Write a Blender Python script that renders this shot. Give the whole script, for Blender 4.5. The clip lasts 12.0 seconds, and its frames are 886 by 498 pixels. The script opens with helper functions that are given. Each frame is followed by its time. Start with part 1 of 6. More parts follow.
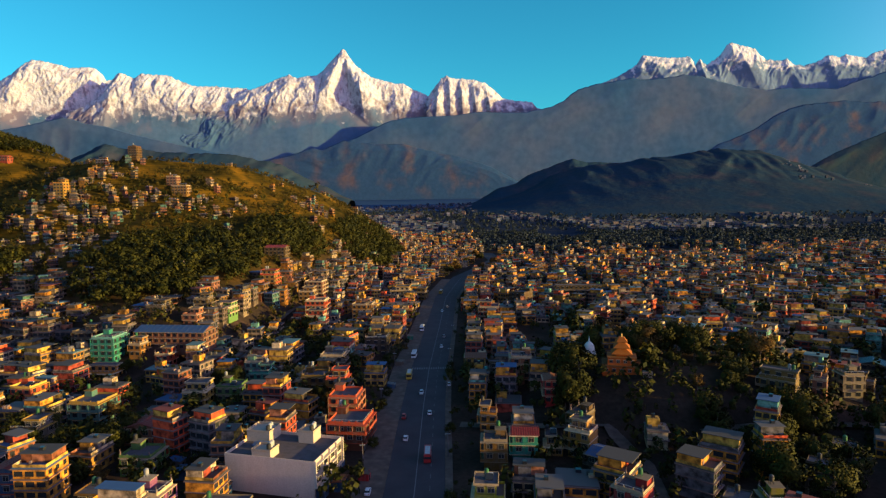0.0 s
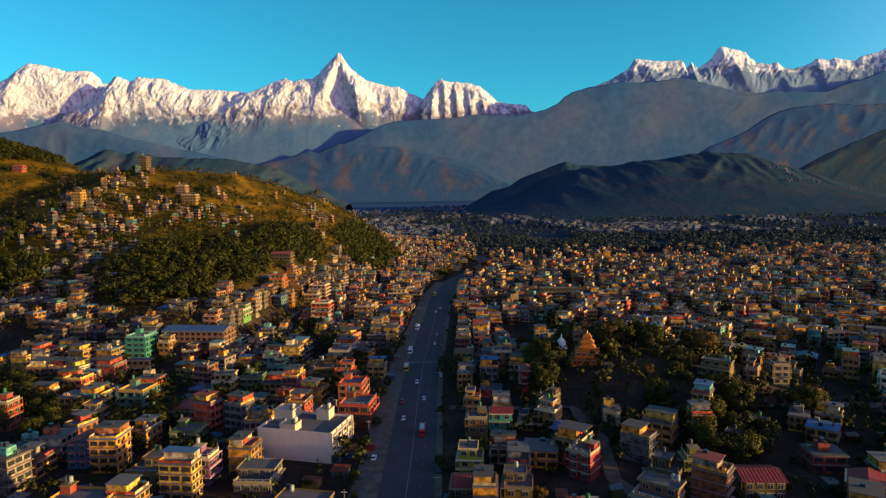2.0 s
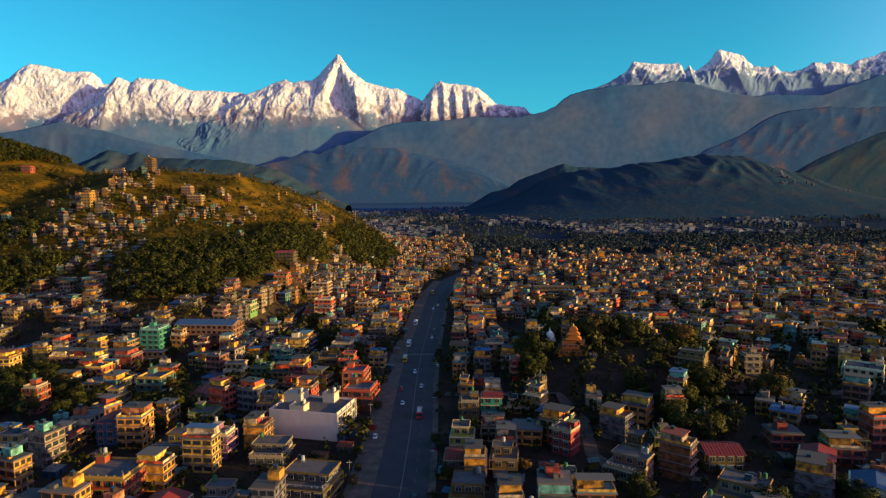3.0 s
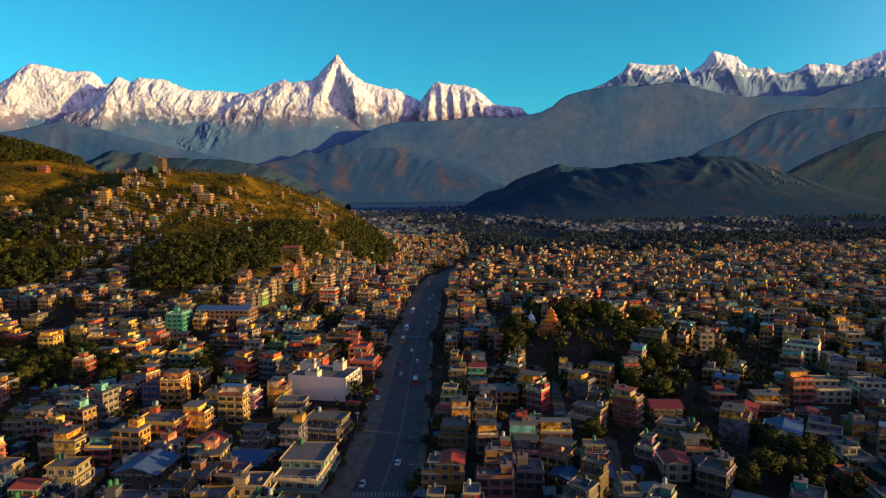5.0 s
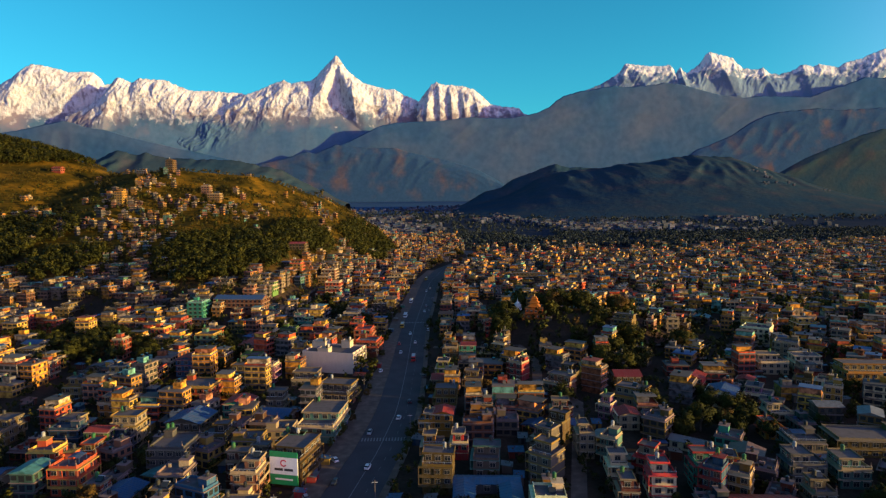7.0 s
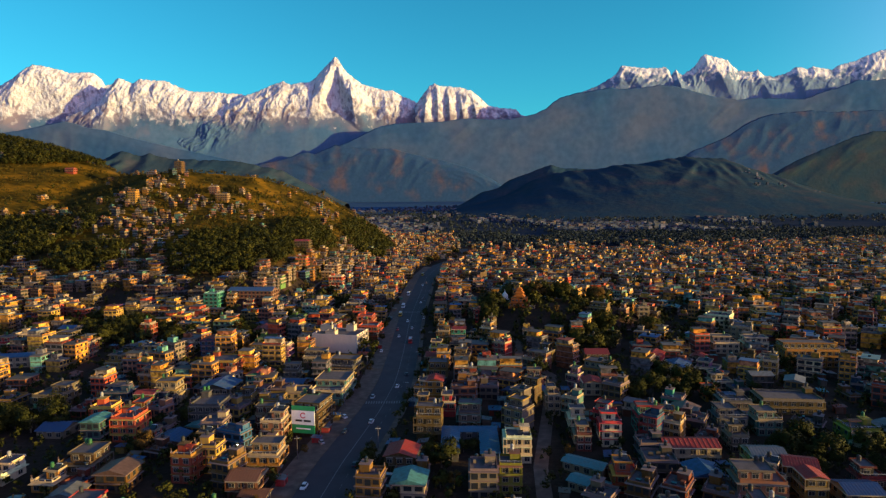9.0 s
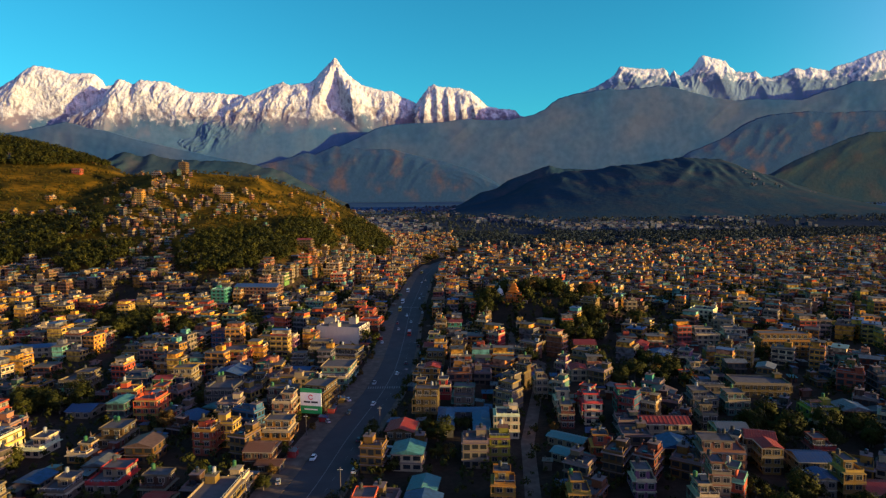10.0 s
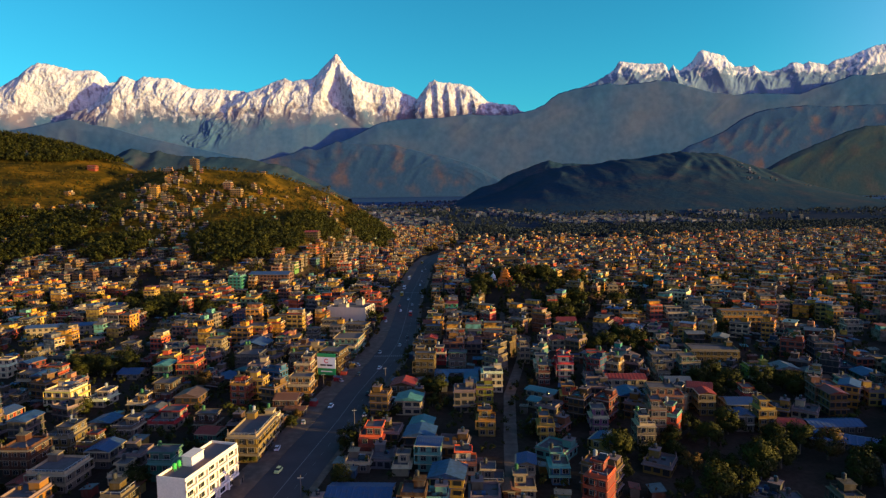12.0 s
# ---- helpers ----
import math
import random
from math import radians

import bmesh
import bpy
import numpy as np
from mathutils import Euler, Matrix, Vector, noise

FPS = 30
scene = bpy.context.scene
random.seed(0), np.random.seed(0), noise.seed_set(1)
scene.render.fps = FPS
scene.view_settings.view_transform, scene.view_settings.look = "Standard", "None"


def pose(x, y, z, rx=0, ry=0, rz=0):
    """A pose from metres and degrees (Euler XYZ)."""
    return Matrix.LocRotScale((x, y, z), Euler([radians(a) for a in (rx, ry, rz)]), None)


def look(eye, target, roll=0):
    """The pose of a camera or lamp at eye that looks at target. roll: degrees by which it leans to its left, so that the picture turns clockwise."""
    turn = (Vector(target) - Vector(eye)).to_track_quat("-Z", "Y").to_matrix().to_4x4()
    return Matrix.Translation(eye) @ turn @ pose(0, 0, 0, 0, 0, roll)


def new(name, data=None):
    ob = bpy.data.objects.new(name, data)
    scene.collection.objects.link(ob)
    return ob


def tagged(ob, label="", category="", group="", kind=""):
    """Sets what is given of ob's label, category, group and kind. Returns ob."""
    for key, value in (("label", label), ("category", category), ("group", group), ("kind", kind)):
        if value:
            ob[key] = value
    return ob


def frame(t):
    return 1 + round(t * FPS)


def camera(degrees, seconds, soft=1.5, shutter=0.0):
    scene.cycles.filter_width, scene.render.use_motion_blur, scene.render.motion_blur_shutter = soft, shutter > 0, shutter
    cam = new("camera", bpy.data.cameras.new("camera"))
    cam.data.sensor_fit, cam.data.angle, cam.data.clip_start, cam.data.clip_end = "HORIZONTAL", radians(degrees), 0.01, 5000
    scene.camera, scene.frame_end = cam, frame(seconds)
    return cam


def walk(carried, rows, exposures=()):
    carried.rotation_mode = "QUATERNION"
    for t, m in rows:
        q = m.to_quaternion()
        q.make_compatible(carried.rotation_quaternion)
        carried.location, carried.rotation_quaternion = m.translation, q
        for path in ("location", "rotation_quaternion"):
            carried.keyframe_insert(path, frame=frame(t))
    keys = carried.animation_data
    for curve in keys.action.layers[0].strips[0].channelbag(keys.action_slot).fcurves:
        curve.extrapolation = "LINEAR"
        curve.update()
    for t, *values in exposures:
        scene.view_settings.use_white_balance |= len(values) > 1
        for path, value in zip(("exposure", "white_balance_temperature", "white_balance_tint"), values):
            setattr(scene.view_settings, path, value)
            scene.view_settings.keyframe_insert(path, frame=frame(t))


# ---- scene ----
cam = camera(71.3, 12.0, soft=1.3)
PATH = [
    (0, (0.412, -1.28, 84.773), (0.413, 0.713, 84.601), -0.9),
    (0.5, (0.926, -11.193, 88.426), (0.931, -9.201, 88.257), -0.9),
    (1, (1.099, -21.724, 91.437), (1.109, -19.731, 91.268), -0.9),
    (1.5, (1.641, -32.699, 92.078), (1.654, -30.706, 91.907), -1.0),
    (2, (2.062, -43.626, 92.642), (2.078, -41.633, 92.473), -1.0),
    (2.5, (2.407, -54.713, 92.886), (2.426, -52.72, 92.719), -0.9),
    (3, (2.997, -65.393, 92.97), (3.017, -63.4, 92.805), -0.8),
    (5, (4.96, -109.293, 92.443), (4.987, -107.3, 92.276), -0.7),
    (5.5, (5.396, -120.347, 92.5), (5.424, -118.354, 92.332), -0.7),
    (6, (5.627, -130.917, 92.182), (5.656, -128.924, 92.013), -0.7),
    (6.5, (6.022, -141.782, 92.104), (6.053, -139.789, 91.935), -0.6),
    (7, (6.497, -152.482, 92.159), (6.529, -150.489, 91.991), -0.7),
    (9, (8.584, -196.031, 92.219), (8.622, -194.038, 92.052), -0.6),
    (9.5, (8.984, -206.861, 92.096), (9.023, -204.868, 91.93), -0.6),
    (10, (9.459, -217.549, 91.923), (9.499, -215.557, 91.757), -0.6),
    (10.5, (10.094, -228.421, 91.69), (10.133, -226.428, 91.525), -0.6),
    (11, (10.613, -239.039, 91.553), (10.652, -237.046, 91.387), -0.7),
    (11.5, (11.207, -250.143, 91.328), (11.243, -248.15, 91.161), -0.7),
    (12, (11.413, -262.56, 90.833), (11.448, -260.569, 90.651), -0.8),
]
walk(cam, [(t, look(eye, target, roll)) for t, eye, target, roll in PATH])

# world and sun: low morning sun from the east (right), a little to the south
SUN_AZ, SUN_EL = -16.0, 6.0          # degrees: azimuth from +x (negative: southwards), elevation
sun_way = Vector((math.cos(radians(SUN_AZ)) * math.cos(radians(SUN_EL)), math.sin(radians(SUN_AZ)) * math.cos(radians(SUN_EL)), math.sin(radians(SUN_EL))))
world = bpy.data.worlds.new("sky")
scene.world = world
world.use_nodes = True
wn, wl = world.node_tree.nodes, world.node_tree.links
sky = wn.new("ShaderNodeTexSky")
sky.sky_type, sky.sun_disc = "NISHITA", False
sky.sun_elevation, sky.sun_rotation = radians(SUN_EL), radians(90 - SUN_AZ)
sky.altitude, sky.air_density, sky.dust_density, sky.ozone_density = 800, 1.0, 0.4, 3.0
tint = wn.new("ShaderNodeMix")
tint.data_type, tint.blend_type = "RGBA", "MULTIPLY"
tint.inputs[0].default_value = 1.0
wl.new(sky.outputs[0], tint.inputs[6])
# the sky turns from clear cyan in the north to a warm glow on the sun's side
way = wn.new("ShaderNodeTexCoord")
toward = wn.new("ShaderNodeVectorMath")
toward.operation = "DOT_PRODUCT"
toward.inputs[1].default_value = (0.72, -0.69, 0.0)
wl.new(way.outputs["Generated"], toward.inputs[0])
glow = wn.new("ShaderNodeMapRange")
glow.interpolation_type = "SMOOTHSTEP"
glow.inputs[1].default_value, glow.inputs[2].default_value = -0.33, 0.75
wl.new(toward.outputs["Value"], glow.inputs[0])
hue = wn.new("ShaderNodeMix")
hue.data_type = "RGBA"
hue.inputs[6].default_value, hue.inputs[7].default_value = (0.14, 0.66, 0.64, 1), (2.35, 1.33, 1.5, 1)
wl.new(glow.outputs[0], hue.inputs[0])
wl.new(hue.outputs[2], tint.inputs[7])
wl.new(tint.outputs[2], wn["Background"].inputs[0])
wn["Background"].inputs[1].default_value = 0.15
lamp = bpy.data.lights.new("sun", "SUN")
lamp.energy, lamp.angle, lamp.color = 5.0, radians(0.6), (1.0, 0.72, 0.22)
sun = new("sun", lamp)
sun.matrix_world = look(sun_way * 500, (0, 0, 0))
scene.view_settings.exposure = 1.5


# materials
def material(name, rough=0.85, metal=0.0):
    m = bpy.data.materials.new(name)
    m.use_nodes = True
    b = m.node_tree.nodes["Principled BSDF"]
    b.inputs["Roughness"].default_value, b.inputs["Metallic"].default_value = rough, metal
    b.inputs["Specular IOR Level"].default_value = 0.25
    return m, m.node_tree.nodes, m.node_tree.links, b


def noise_of(n, l, scale, detail=4.0, vec=None):
    t = n.new("ShaderNodeTexNoise")
    t.inputs["Scale"].default_value, t.inputs["Detail"].default_value = scale, detail
    if vec is not None:
        l.new(vec, t.inputs["Vector"])
    return t.outputs["Fac"]


def ramp_of(n, l, fac, stops):
    r = n.new("ShaderNodeValToRGB")
    e = r.color_ramp.elements
    while len(e) < len(stops):
        e.new(0.5)
    for k, (p, c) in zip(e, stops):
        k.position, k.color = p, (*c, 1)
    l.new(fac, r.inputs[0])
    return r.outputs["Color"]


def mix_of(n, l, a, b, fac, kind="MIX"):
    m = n.new("ShaderNodeMix")
    m.data_type, m.blend_type = "RGBA", kind
    for sock, v in ((m.inputs[0], fac), (m.inputs[6], a), (m.inputs[7], b)):
        if isinstance(v, (int, float)):
            sock.default_value = v
        elif isinstance(v, tuple):
            sock.default_value = (*v, 1)
        else:
            l.new(v, sock)
    return m.outputs[2]


def bump_of(n, l, b, height, strength, distance):
    k = n.new("ShaderNodeBump")
    k.inputs["Strength"].default_value, k.inputs["Distance"].default_value = strength, distance
    l.new(height, k.inputs["Height"])
    l.new(k.outputs[0], b.inputs["Normal"])


def coords(n):
    return n.new("ShaderNodeNewGeometry").outputs["Position"]


def stained(name, base=None, rough=0.85, dirt=(0.1, 0.085, 0.07), amount=0.5, scale=0.35):
    """Painted or bare surface: the object's own colour (or base), grain and rain stains."""
    m, n, l, b = material(name, rough)
    pos = coords(n)
    if base is None:
        base = n.new("ShaderNodeObjectInfo").outputs["Color"]
    stretch = n.new("ShaderNodeVectorMath")
    stretch.operation = "MULTIPLY"
    stretch.inputs[1].default_value = (1, 1, 0.25)
    l.new(pos, stretch.inputs[0])
    streak = ramp_of(n, l, noise_of(n, l, scale * 2.2, 5, stretch.outputs[0]), [(0.45, (0, 0, 0)), (0.75, (1, 1, 1))])
    grain = ramp_of(n, l, noise_of(n, l, 2.5, 6, pos), [(0.3, (0.82, 0.82, 0.82)), (0.7, (1, 1, 1))])
    dirty = n.new("ShaderNodeMath")
    dirty.operation = "MULTIPLY"
    dirty.inputs[1].default_value = amount
    l.new(streak, dirty.inputs[0])
    c = mix_of(n, l, base, grain, 1.0, "MULTIPLY")
    l.new(mix_of(n, l, c, dirt, dirty.outputs[0]), b.inputs["Base Color"])
    bump_of(n, l, b, noise_of(n, l, 3.0, 6, pos), 0.3, 0.05)
    return m


M_wall = stained("wall_paint")
M_plaster = stained("fresh_plaster", amount=0.12)
M_slab = stained("concrete_slab", (0.15, 0.095, 0.09), 0.9, amount=0.6)
M_roof = stained("flat_roof", (0.085, 0.07, 0.075), 0.95, (0.03, 0.024, 0.024), 0.6, 0.2)
M_tin = stained("tin_sheet", None, 0.5, (0.12, 0.07, 0.045), 0.35)
M_frame = stained("window_frame", (0.3, 0.25, 0.2), 0.7)
M_tank = stained("water_tank_plastic", None, 0.5, amount=0.25)
M_glass, n, l, b = material("window_glass", 0.12)
b.inputs["Base Color"].default_value = (0.018, 0.02, 0.024, 1)
b.inputs["Specular IOR Level"].default_value = 0.5
M_metal = stained("galvanised_metal", (0.35, 0.35, 0.36), 0.45)

M_asphalt, n, l, b = material("asphalt", 0.9)
pos = coords(n)
c = ramp_of(n, l, noise_of(n, l, 0.12, 5, pos), [(0.3, (0.036, 0.029, 0.033)), (0.7, (0.052, 0.042, 0.047))])
c = mix_of(n, l, c, ramp_of(n, l, noise_of(n, l, 6, 3, pos), [(0.3, (0.75, 0.75, 0.75)), (0.7, (1, 1, 1))]), 1.0, "MULTIPLY")
l.new(c, b.inputs["Base Color"])
bump_of(n, l, b, noise_of(n, l, 12, 3, pos), 0.3, 0.02)
M_shoulder, n, l, b = material("dusty_shoulder", 0.95)
pos = coords(n)
l.new(ramp_of(n, l, noise_of(n, l, 0.3, 6, pos), [(0.3, (0.06, 0.039, 0.03)), (0.5, (0.085, 0.056, 0.043)), (0.7, (0.13, 0.088, 0.066))]), b.inputs["Base Color"])
M_line = stained("road_paint", (0.17, 0.15, 0.15), 0.8, (0.04, 0.033, 0.035), 0.95, 0.8)

M_ground, n, l, b = material("ground_earth", 1.0)
b.inputs["Specular IOR Level"].default_value = 0.04
pos = coords(n)
c = ramp_of(n, l, noise_of(n, l, 0.045, 6, pos), [(0.3, (0.024, 0.019, 0.014)), (0.5, (0.038, 0.025, 0.018)), (0.66, (0.062, 0.036, 0.026))])
c = mix_of(n, l, c, ramp_of(n, l, noise_of(n, l, 0.6, 6, pos), [(0.3, (0.6, 0.6, 0.6)), (0.7, (1, 1, 1))]), 1.0, "MULTIPLY")
sep = n.new("ShaderNodeSeparateXYZ")
l.new(pos, sep.inputs[0])
up = n.new("ShaderNodeMapRange")
up.inputs[1].default_value, up.inputs[2].default_value = 12, 45
l.new(sep.outputs[2], up.inputs[0])
field = ramp_of(n, l, noise_of(n, l, 0.022, 8, pos), [(0.38, (0.016, 0.014, 0.002)), (0.5, (0.055, 0.034, 0.003)), (0.62, (0.12, 0.062, 0.005))])
wave = n.new("ShaderNodeTexWave")
wave.bands_direction = "Z"
wave.inputs["Scale"].default_value, wave.inputs["Distortion"].default_value, wave.inputs["Detail"].default_value = 0.12, 3, 3
l.new(pos, wave.inputs["Vector"])
field = mix_of(n, l, field, ramp_of(n, l, wave.outputs["Fac"], [(0.2, (0.75, 0.78, 0.7)), (0.5, (1, 1, 1))]), 1.0, "MULTIPLY")
l.new(mix_of(n, l, c, field, up.outputs[0]), b.inputs["Base Color"])
bump_of(n, l, b, noise_of(n, l, 0.7, 6, pos), 0.5, 0.5)


def leaves(name, dark, light):
    m, n, l, b = material(name, 0.75)
    b.inputs["Specular IOR Level"].default_value = 0.08
    g = n.new("ShaderNodeNewGeometry")
    c = mix_of(n, l, dark, light, g.outputs["Random Per Island"])
    l.new(mix_of(n, l, c, ramp_of(n, l, noise_of(n, l, 0.05, 3, g.outputs["Position"]), [(0.35, (0.6, 0.65, 0.6)), (0.65, (1.2, 1.1, 0.9))]), 1.0, "MULTIPLY"), b.inputs["Base Color"])
    return m


M_leaf = leaves("tree_leaves", (0.014, 0.018, 0.004), (0.04, 0.038, 0.006))
M_leaf_hill = leaves("hillside_leaves", (0.02, 0.02, 0.006), (0.07, 0.05, 0.008))
# far valley leaves, with the blue of haze mixed into the green
M_haze_leaf = leaves("haze_tinted_leaves", (0.02, 0.03, 0.04), (0.03, 0.038, 0.046))
M_leaf_warm = leaves("dry_leaves", (0.05, 0.03, 0.008), (0.11, 0.06, 0.016))
M_bark = stained("bark", (0.11, 0.08, 0.055), 0.95)


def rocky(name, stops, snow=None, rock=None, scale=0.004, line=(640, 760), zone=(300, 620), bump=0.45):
    """Far slopes, distance haze painted into the tones: forest and scrub by noise, bare rock higher up, snow above an
    uneven line.
    """
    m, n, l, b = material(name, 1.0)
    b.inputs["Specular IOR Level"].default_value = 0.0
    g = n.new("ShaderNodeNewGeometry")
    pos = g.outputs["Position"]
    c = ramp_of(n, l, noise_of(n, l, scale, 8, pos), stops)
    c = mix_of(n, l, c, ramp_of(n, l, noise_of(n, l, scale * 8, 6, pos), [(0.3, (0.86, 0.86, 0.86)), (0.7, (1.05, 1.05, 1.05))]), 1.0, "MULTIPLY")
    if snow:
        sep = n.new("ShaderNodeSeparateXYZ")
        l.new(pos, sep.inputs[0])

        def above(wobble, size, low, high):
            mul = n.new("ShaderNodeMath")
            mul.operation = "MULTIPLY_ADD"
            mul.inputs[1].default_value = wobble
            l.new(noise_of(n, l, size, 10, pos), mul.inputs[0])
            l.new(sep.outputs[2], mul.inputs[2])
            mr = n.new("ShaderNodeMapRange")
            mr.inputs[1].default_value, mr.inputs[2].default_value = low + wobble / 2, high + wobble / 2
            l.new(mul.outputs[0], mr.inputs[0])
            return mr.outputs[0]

        # haze painted by height: bluish low on the flanks, rock tone above
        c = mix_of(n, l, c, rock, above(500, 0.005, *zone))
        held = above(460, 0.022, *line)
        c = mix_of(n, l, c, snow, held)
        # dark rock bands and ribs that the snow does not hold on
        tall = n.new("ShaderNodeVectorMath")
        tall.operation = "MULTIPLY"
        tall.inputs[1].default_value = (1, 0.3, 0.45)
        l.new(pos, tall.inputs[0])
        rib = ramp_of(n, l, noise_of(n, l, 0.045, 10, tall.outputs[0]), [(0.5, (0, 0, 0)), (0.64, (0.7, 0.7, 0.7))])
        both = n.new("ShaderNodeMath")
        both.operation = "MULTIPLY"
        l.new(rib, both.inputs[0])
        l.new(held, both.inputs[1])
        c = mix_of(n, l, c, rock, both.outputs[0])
    l.new(c, b.inputs["Base Color"])
    height = noise_of(n, l, 0.045, 8, pos)
    if snow:
        height = mix_of(n, l, (0.5, 0.5, 0.5), height, held)
    bump_of(n, l, b, height, bump, 10)
    return m


# Blue lower flanks and dulled, bluish snow carry distance haze in the colour.
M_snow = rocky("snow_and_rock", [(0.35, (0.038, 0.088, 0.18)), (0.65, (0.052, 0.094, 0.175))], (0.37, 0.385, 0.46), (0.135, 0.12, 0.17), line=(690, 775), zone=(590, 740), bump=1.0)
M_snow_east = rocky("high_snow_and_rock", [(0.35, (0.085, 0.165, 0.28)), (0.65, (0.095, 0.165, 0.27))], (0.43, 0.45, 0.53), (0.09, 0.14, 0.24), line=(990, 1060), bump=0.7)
# Forest, foothill, floor and hill tones are blued with painted distance haze.
M_haze_forest = rocky("haze_tinted_forest", [(0.38, (0.023, 0.065, 0.15)), (0.54, (0.035, 0.072, 0.15)), (0.7, (0.052, 0.078, 0.142))], scale=0.0028, bump=0.04)
# The warm last stop colours bare patches as if the sun caught them.
M_haze_foothill = rocky("haze_tinted_foothill", [(0.49, (0.02, 0.05, 0.118)), (0.58, (0.034, 0.052, 0.104)), (0.72, (0.075, 0.057, 0.075))], scale=0.007, bump=0.08)
M_haze_floor = rocky("haze_tinted_floor", [(0.35, (0.03, 0.068, 0.13)), (0.65, (0.04, 0.076, 0.135))], scale=0.004, bump=0.03)
M_haze_fields = rocky("haze_tinted_fields", [(0.35, (0.017, 0.027, 0.044)), (0.65, (0.027, 0.033, 0.046))], scale=0.008, bump=0.05)
M_haze_hill = rocky("wooded_hill", [(0.35, (0.015, 0.035, 0.058)), (0.55, (0.022, 0.037, 0.053)), (0.74, (0.038, 0.04, 0.054))], scale=0.01, bump=0.2)


# ground: one sheet with the wooded hill on the left
def table(x, xs, ys):
    return float(np.interp(x, xs, ys))


def ground_height(x, y):
    c = table(x, (-2000, -1250, -875, -650, -560, -508, -374, -269, -179, -125, -75, -30), (330, 285, 231, 180, 154, 132, 136, 127, 91, 56, 18, 0))
    mound = 15.0 * math.exp(-(((x - 98) / 62) ** 2 + ((y - 250) / 40) ** 2) ** 2)      # the temple's hillock
    if c <= 0:
        return mound if mound > 0.05 else 0.0
    yf = table(x, (-750, -388, -312, -180, -144, -75, -30), (355, 338, 322, 290, 278, 520, 760))
    yc = table(x, (-875, -650, -508, -374, -269, -179, -75, -20), (950, 900, 840, 769, 819, 902, 912, 925))
    e = table(x, (-325, -238, -150, -75), (1.0, 0.85, 0.66, 0.9))
    u = (y - yf) / (yc - yf)
    if u <= 0:
        return 0.0
    if u <= 1:
        h = c * min(u / 0.06, 1.0) * u ** e if u < 0.06 else c * u ** e
        h += c * 0.05 * math.sin(math.pi * u) * noise.noise(Vector((x * 0.012, y * 0.012, 3)))
        step = 2.6
        terrace = math.floor(h / step) * step + step * min(1.0, (h / step % 1.0) * 3.0)
        k = min(max((u - 0.5) * 4, 0), 1) * 0.8
        return h * (1 - k) + terrace * k
    return max(0.0, c * (0.5 + 0.5 * math.cos(math.pi * min((u - 1) / 0.9, 1.0))))


def mesh_object(name, verts, faces, mat, smooth=False):
    me = bpy.data.meshes.new(name)
    me.from_pydata(verts, [], faces)
    for m in mat if isinstance(mat, (list, tuple)) else [mat]:
        me.materials.append(m)
    if smooth:
        me.shade_smooth()
    return new(name, me)


def grid_faces(nx, ny):
    return [(j * nx + i, j * nx + i + 1, (j + 1) * nx + i + 1, (j + 1) * nx + i) for j in range(ny - 1) for i in range(nx - 1)]


xs = np.unique(np.concatenate([np.linspace(-5200, -1000, 40), np.linspace(-1000, -30, 200), np.linspace(-30, 500, 90), np.linspace(500, 5200, 40)]))
ys = np.unique(np.concatenate([np.linspace(-5200, -300, 20), np.linspace(-300, 190, 30), np.linspace(190, 1100, 190), np.linspace(1100, 5200, 60)]))
ground = mesh_object("ground", [(x, y, ground_height(x, y)) for y in ys for x in xs], grid_faces(len(xs), len(ys)), M_ground, True)
tagged(ground, "dark earth valley floor with a terraced grassy hill", "ground", kind="structure")


# fields of the far valley floor, haze put into their colour, which rises gently towards the mountains
def valley_rise(y):
    return max(0.0, 0.02 * (y - 1300))


fields = mesh_object("valley_fields", [(-60, 935, 0.5), (1350, 935, 0.5), (1700, 1300, 0.5), (-500, 1300, 0.5), (2900, 2500, 0.5 + valley_rise(2500)), (-1700, 2500, 0.5 + valley_rise(2500))], [(0, 1, 2, 3), (3, 2, 4, 5)], M_haze_fields)
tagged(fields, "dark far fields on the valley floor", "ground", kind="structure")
# bare plane whose blue-grey colour stands in for haze
head = mesh_object("valley_head", [(-1700, 2500, 0.5 + valley_rise(2500)), (2900, 2500, 0.5 + valley_rise(2500)), (4800, 4600, 0.5 + valley_rise(4600)), (-3800, 4600, 0.5 + valley_rise(4600))], [(0, 1, 2, 3)], M_haze_floor)
tagged(head, "flat valley head coloured with blue-grey haze", "ground", kind="structure")


